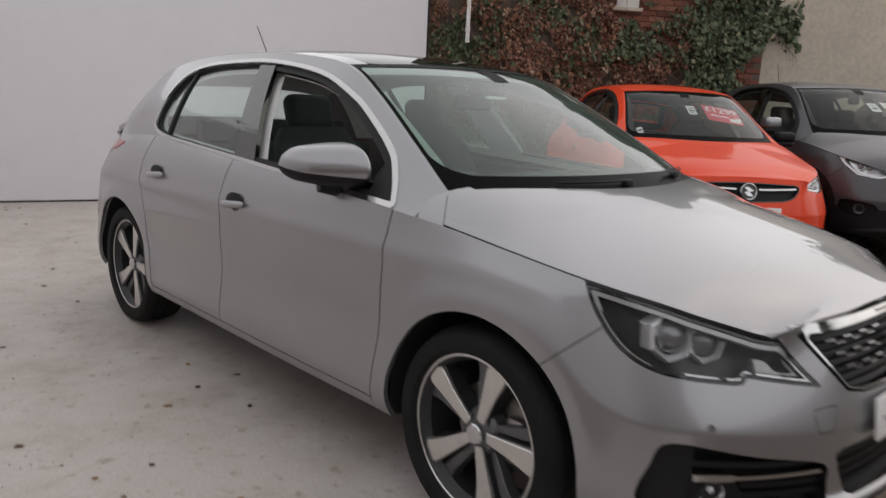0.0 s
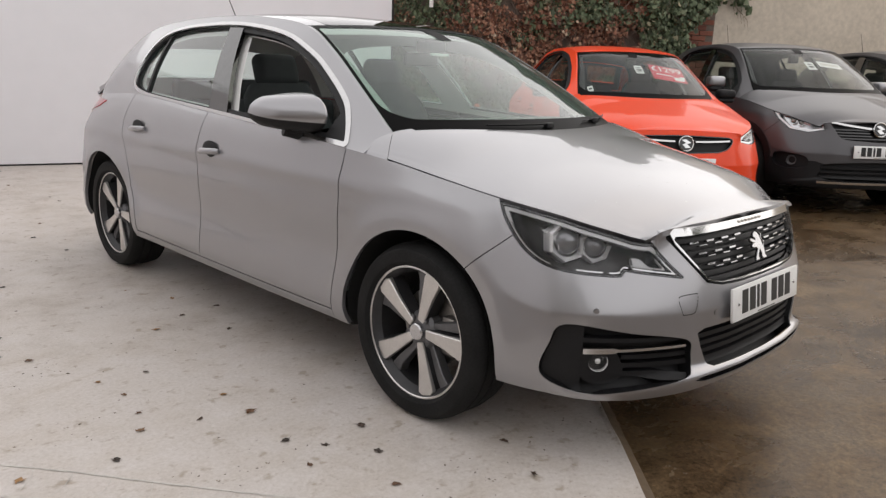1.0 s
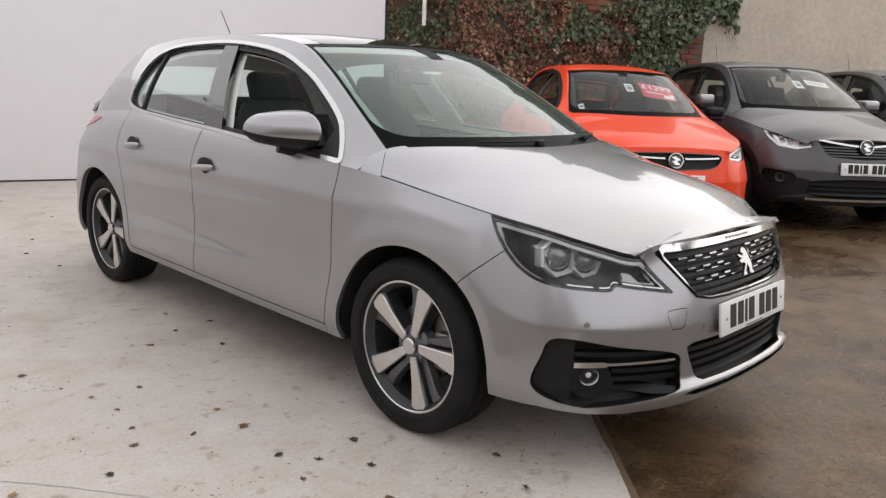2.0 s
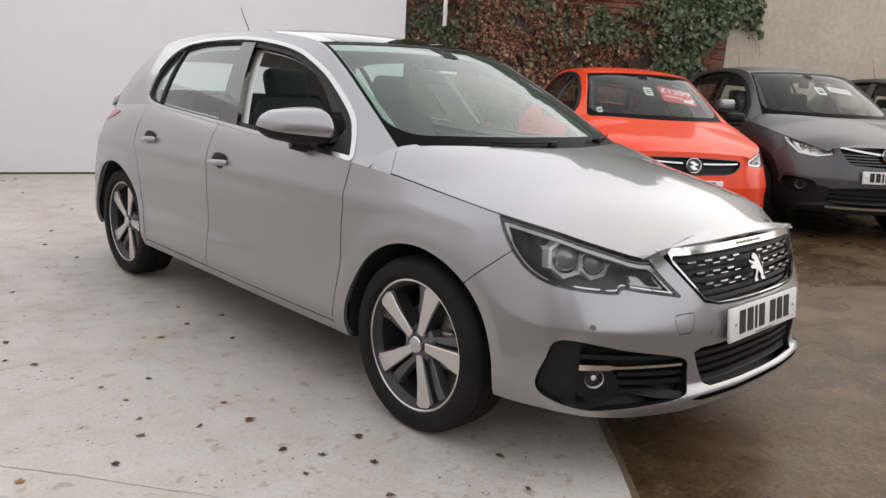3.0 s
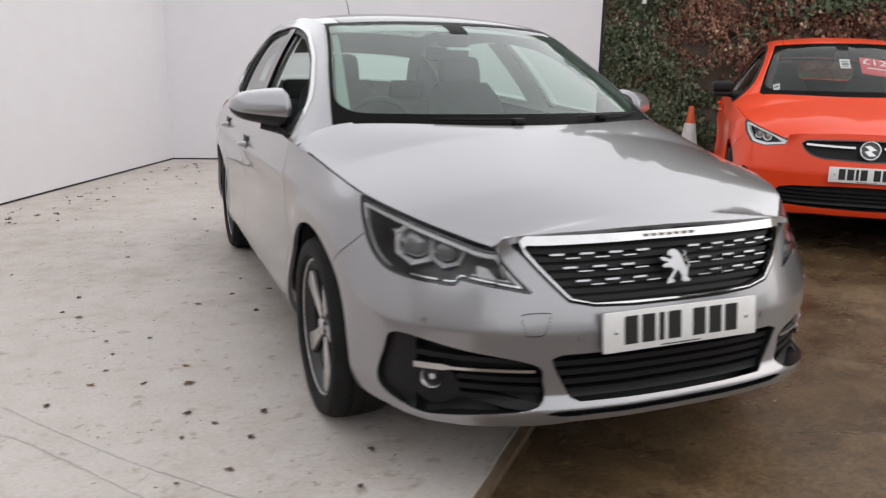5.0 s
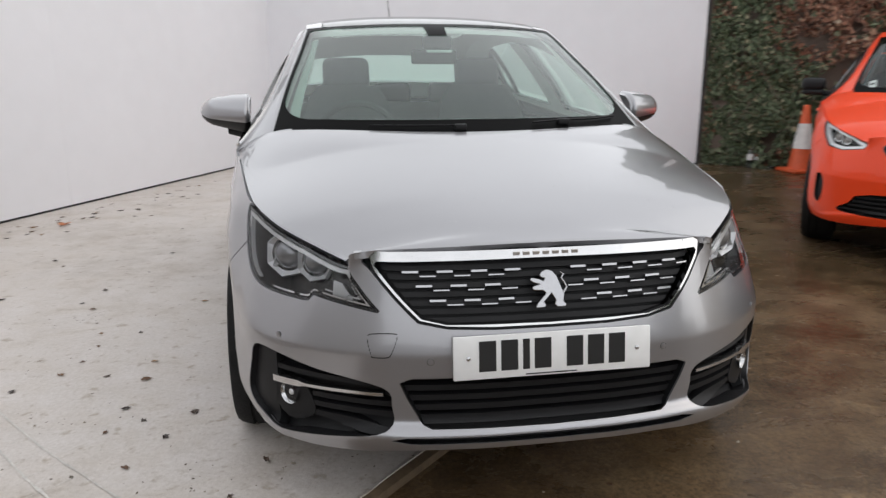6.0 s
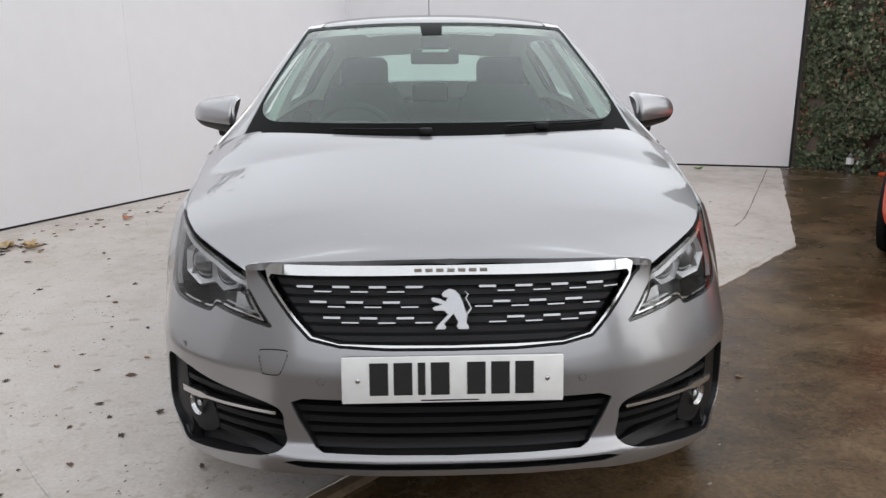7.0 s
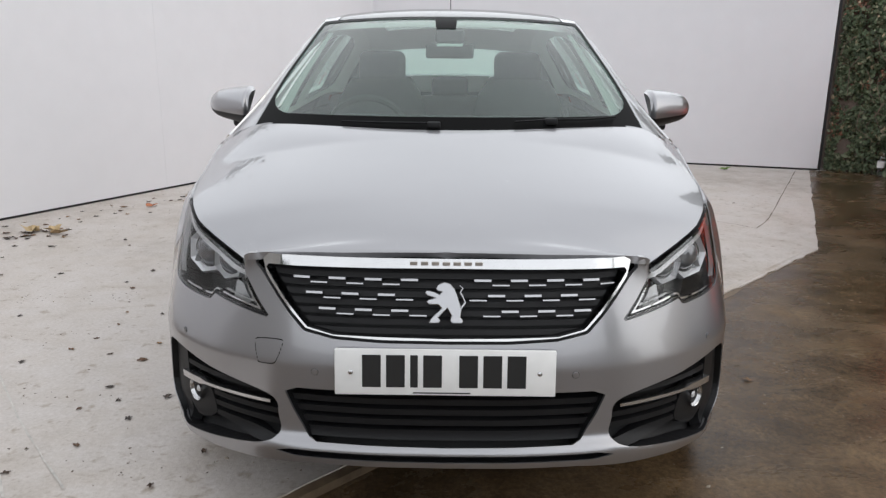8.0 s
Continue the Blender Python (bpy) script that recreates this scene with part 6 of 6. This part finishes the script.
def screen_card(body, car, x, w, h, mat, name, label, z_mid, lines):
    """A card leaning on the inside of the windscreen."""
    kx, ky, kz = body.k
    ts = body.top_sheet(.285 * ky, 1.03 * ky, 81, 60)
    k = np.argmin((ts.P[..., 0] - x) ** 2 + (ts.P[..., 2] - z_mid) ** 2)
    p, n = Vector(ts.P.reshape(-1, 3)[k]), Vector(ts.N.reshape(-1, 3)[k])
    n.normalize()
    right = Vector((1, 0, 0))
    right = (right - n * right.dot(n)).normalized()
    up = n.cross(right)
    m = Matrix((right, up, n)).transposed().to_4x4()
    m.translation = p - n * .022
    card = root(name, label)
    card.parent = car
    bm = bmesh.new()
    prism(bm, [(a, b) for a, b in ([(-w / 2, -h / 2), (w / 2, -h / 2), (w / 2, h / 2), (-w / 2, h / 2)])], .002, m @ Matrix.Rotation(radians(90), 4, "X"))
    part("card", bm, mat, card)
    for kind, cx, cy, a, b, mt in lines:
        if kind == "text":
            text_mesh(a, b, mt, card, m @ Matrix.Translation((cx, cy, .004)))
        else:
            bm = bmesh.new()
            box(bm, cx - a / 2, cx + a / 2, cy - b / 2, cy + b / 2, .0025, .004)
            bm.transform(m)
            part("printed_bar", bm, mt, card)
    return card


def orange_hatchback(spec, m):
    car = root("orange_hatchback", "bright orange hatchback with a red price card in its windscreen", "car", "parked cars")
    body = Body(spec)
    kx, ky, kz = body.k
    lamp = sz(body, [(.82, -.26, .862), (.70, -.46, .838), (.60, -.58, .798), (.50, -.67, .750), (.53, -.70, .715), (.66, -.60, .695), (.75, -.48, .712), (.80, -.36, .775)])
    grille = smooth_line([(-.3, .762), (.32, .762), (.41, .752), (.435, .728), (.38, .672), (.31, .645), (.2, .634), (-.3, .630)], 3, True)
    intake = smooth_line([(-.3, .455), (.45, .45), (.58, .385), (.66, .335), (.5, .318), (-.3, .315)], 3, True)
    vent = smooth_line(sz(body, [(.78, -.50, .53), (.745, -.57, .52), (.735, -.58, .42), (.76, -.55, .35), (.785, -.49, .40)]), 4, True)

    def holes(A, B):
        return [sd_poly(A, B, lamp), sd_poly(A, B, grille), sd_poly(A, B, intake), sd_poly(A, B, vent)]

    N = shell(body, car, M["orange_paint"], "plain", rim=.205, radius=spec["wheel_z"], face=dict(holes=holes), plain_trim=True)
    A, B = N.A, N.B
    g = sd_poly(A, B, grille)
    gr = N.cut("grille", M["black"], car, [g + .001], lift=-.03, rim=-.029)
    N.cut("grille_edge", M["gloss"], gr, [g, -(g + .008)], lift=.002, rim=.02)
    for sg in (-1, 1):
        N.cut("grille_bar", M["chrome"], gr, [np.abs(B - .720 - .018 * (A / .5) ** 2) - .0065, A - .40, .085 - sg * N.P[..., 0]], lift=.0, rim=.02)
    it = sd_poly(A, B, intake)
    ip = N.cut("lower_intake", M["black"], car, [it + .001], lift=-.05, rim=-.049)
    for z in (.345, .372, .399, .426):
        N.cut("intake_slat", M["black"], ip, [it + .006, np.abs(B - z) - .006], lift=-.012, rim=.02)
    N.cut("bumper_vent", M["black"], car, [sd_poly(A, B, vent) + .001, -N.P[..., 0]], lift=-.02, rim=-.019)
    N.cut("bumper_vent", M["black"], car, [sd_poly(A, B, vent) + .001, N.P[..., 0]], lift=-.02, rim=-.019)
    lamps(body, car, lamp, M["bowl"])
    ring_badge(body, car, 0, .705, .064)
    plate_on(car, float(body.belt(np.array([1e-4]), np.array([.56]))[0][1]) - .016, .545, radians(-6), .92)
    for sg in (-1, 1):
        box_mirror(car, .845 * kx, .66 * ky, 1.02 * kz, M["black"], (.17, .14, .13), sg)
    cabin_bits(body, car)
    car.matrix_world = m
    bpy.context.view_layer.update()
    screen_card(body, car, -.02, .075, .15, M["white"], "price_tag", "small white tag hanging in the windscreen", 1.295, [("bar", 0, .03, .05, .012, M["ink"]), ("bar", 0, -.01, .05, .022, M["ink"]), ("bar", 0, -.045, .045, .008, M["ink"])])
    screen_card(body, car, .27, .34, .27, M["red"], "price_card", "red windscreen price card with white figures", 1.262,
                [("text", .0, .065, "\u00a31299", .125, M["white"]), ("bar", -.04, -.035, .17, .014, M["white"]), ("bar", .10, -.08, .10, .055, M["white"]), ("bar", .14, -.04, .05, .03, M["white"])])
    screen_card(body, car, -.52, .05, .09, M["white"], "permit", "small white permit in the windscreen corner", 1.10, [("bar", 0, 0, .03, .02, M["ink"])])
    return car


def lamps(body, car, poly, bowl):
    sh0 = body.side_sheet(.36, 1.25, .55, None, n=130, m=70)
    for sg in (-1, 1):
        hl = root("headlight", "clear headlight with bright light guide")
        hl.parent = car
        sh = sh0 if sg < 0 else sh0.mirrored()
        f = sd_poly(sh.A, sh.B, poly)
        sh.cut("bowl", bowl, hl, [f + .001], lift=-.06, rim=-.058)
        sh.cut("cover", M["lens"], hl, [f + .001], lift=-.001, rim=0)
        sh.cut("seal", M["gloss"], hl, [f + .001, -(f + .007)], lift=-.003, rim=.02)
        sh.cut("light_guide", M["drl"], hl, [f + .009, -(f + .026)], lift=-.014, rim=.02, label="white light guide")
        mid = np.mean(np.array(poly), axis=0)
        for ds, dz in ((.03, .004), (-.06, -.008)):
            s = (mid[0] + ds) * (1 if sg < 0 else -1)
            p = Vector(body.belt(np.array([s]), np.array([mid[1] + dz]))[0])
            ow = Vector((sg * .42, -.88, .12)).normalized()
            mm = Matrix.Translation(p - ow * .045) @ ow.to_track_quat("Z", "Y").to_matrix().to_4x4()
            bm = bmesh.new()
            lathe(bm, [(-.02, .012), (.0, .022), (.012, .026), (.014, .031), (-.01, .032)], 24, "z")
            bm.transform(mm)
            part("projector_ring", bm, M["chrome"], hl)
            bm = bmesh.new()
            lathe(bm, [(-.01, .024), (.008, .018), (.014, .008), (.015, .0006)], 24, "z")
            bm.transform(mm)
            part("projector_lens", bm, M["disc"], hl)


def grey_crossover(spec, m):
    car = root("grey_crossover", "dark grey crossover with black lower cladding and chrome-winged grille", "car", "parked cars")
    body = Body(spec)
    kx, ky, kz = body.k
    lamp = sz(body, [(.80, -.27, .925), (.70, -.44, .915), (.60, -.56, .895), (.48, -.66, .855), (.47, -.72, .775), (.60, -.66, .745), (.72, -.52, .765), (.79, -.38, .84)])
    grille = smooth_line([(-.3, .862), (.36, .862), (.47, .850), (.42, .78), (.36, .715), (.25, .695), (-.3, .690)], 3, True)
    intake = smooth_line([(-.3, .50), (.42, .49), (.50, .42), (.45, .345), (-.3, .335)], 3, True)
    fog = smooth_line(sz(body, [(.79, -.47, .55), (.72, -.60, .555), (.60, -.70, .53), (.60, -.70, .44), (.74, -.57, .42), (.79, -.47, .46)]), 4, True)

    def holes(A, B):
        return [sd_poly(A, B, lamp), sd_poly(A, B, grille), sd_poly(A, B, intake), sd_poly(A, B, fog)]

    N = shell(body, car, M["dark_paint"], "plain", rim=.215, radius=spec["wheel_z"], face=dict(holes=holes), cladding=True, plain_trim=True)
    A, B = N.A, N.B
    g = sd_poly(A, B, grille)
    gr = N.cut("grille", M["black"], car, [g + .001], lift=-.04, rim=-.039)
    for z in (.715, .74, .765, .79):
        N.cut("grille_slat", M["gloss"], gr, [g + .006, np.abs(B - z) - .006], lift=-.015, rim=.02)
    for sg in (-1, 1):
        N.cut("grille_wing", M["chrome"], gr, [np.abs(B - .800 - .045 * np.clip((A - .06) / .38, 0, 1) ** 1.3) - .0085, A - .46, .07 - sg * N.P[..., 0]], lift=.004, rim=.02)
    it = sd_poly(A, B, intake)
    ip = N.cut("lower_intake", M["black"], car, [it + .001], lift=-.05, rim=-.049)
    for z in (.37, .41, .45):
        N.cut("intake_slat", M["black"], ip, [it + .006, np.abs(B - z) - .010], lift=-.012, rim=.02)
    for sg in (-1, 1):
        fp = N.cut("fog_light_recess", M["black"], car, [sd_poly(A, B, fog) + .001, sg * N.P[..., 0] * -1], lift=-.03, rim=-.029)
        s = body.s_at(.70, -.62) * (1 if sg < 0 else -1)
        p = Vector(body.belt(np.array([s]), np.array([.49]))[0])
        bm = bmesh.new()
        ow = Vector((sg * .5, -.86, 0))
        lathe(bm, [(-.02, .02), (.0, .036), (.006, .042), (-.01, .044)], 24, "z")
        bm.transform(Matrix.Translation(p - ow * .02) @ ow.to_track_quat("Z", "Y").to_matrix().to_4x4())
        part("fog_light", bm, M["alloy_dark"], car)
        box_mirror(car, .86 * kx, .66 * ky, 1.03 * kz, M["grey_paint"], (.17, .15, .16), sg)
    N.cut("skid_strip", M["satin"], car, [np.abs(B - .318) - .010, A - .52], lift=.006, rim=.01, label="silver skid strip")
    N.cut("lower_bumper", M["black"], car, [B - (.50 - .06 * np.clip((.55 - A) / .2, 0, 1)), *[-h for h in holes(A, B)], spec["arch"] - np.hypot(N.P[..., 1], B - spec["wheel_z"])], lift=.005, rim=.01, label="black lower bumper")
    lamps(body, car, lamp, M["satin"])
    ring_badge(body, car, 0, .795, .068)
    plate_on(car, float(body.belt(np.array([1e-4]), np.array([.60]))[0][1]) - .016, .60, radians(-6))
    cabin_bits(body, car)
    bm = bmesh.new()
    tube(bm, [(0, 2.5 * ky, 1.42 * kz), (0, 2.62 * ky, 1.42 * kz + .30)], [.004, .002], 6)
    part("aerial_mast", bm, M["black"], car)
    car.matrix_world = m
    bpy.context.view_layer.update()
    screen_card(body, car, .02, .09, .16, M["white"], "price_tag", "small white tag hanging in the windscreen", 1.37, [("bar", 0, .03, .05, .012, M["ink"]), ("bar", 0, -.02, .05, .03, M["ink"])])
    screen_card(body, car, .24, .26, .11, M["white"], "price_card", "pale windscreen price card", 1.38, [("bar", 0, .0, .20, .045, M["seam"])])
    return car


SMALL = scaled(HATCH, .985, .955, 1.035, 2.538, .318, .366, .245)
SMALL["rail"] = [(x * .93, y, z) for x, y, z in SMALL["rail"]]
TALL = scaled(HATCH, .98, .99, 1.10, 2.604, .335, .392, .27)
HEAD1 = radians(230 - 270)
orange_hatchback(SMALL, Matrix.Translation((3.10 + .643 * .80, 1.10 + .766 * .80, -.006)) @ rot_z(HEAD1))
HEAD2 = radians(230 - 270)
crossover = grey_crossover(TALL, Matrix.Translation((4.95 + .643 * .83, .22 + .766 * .83, .029)) @ rot_z(HEAD2))
third = copy_thing(crossover, Matrix.Translation((7.0 + .643 * .83, -.75 + .766 * .83, .029)) @ rot_z(HEAD2))
tagged(third, "dark car parked beyond the grey crossover")
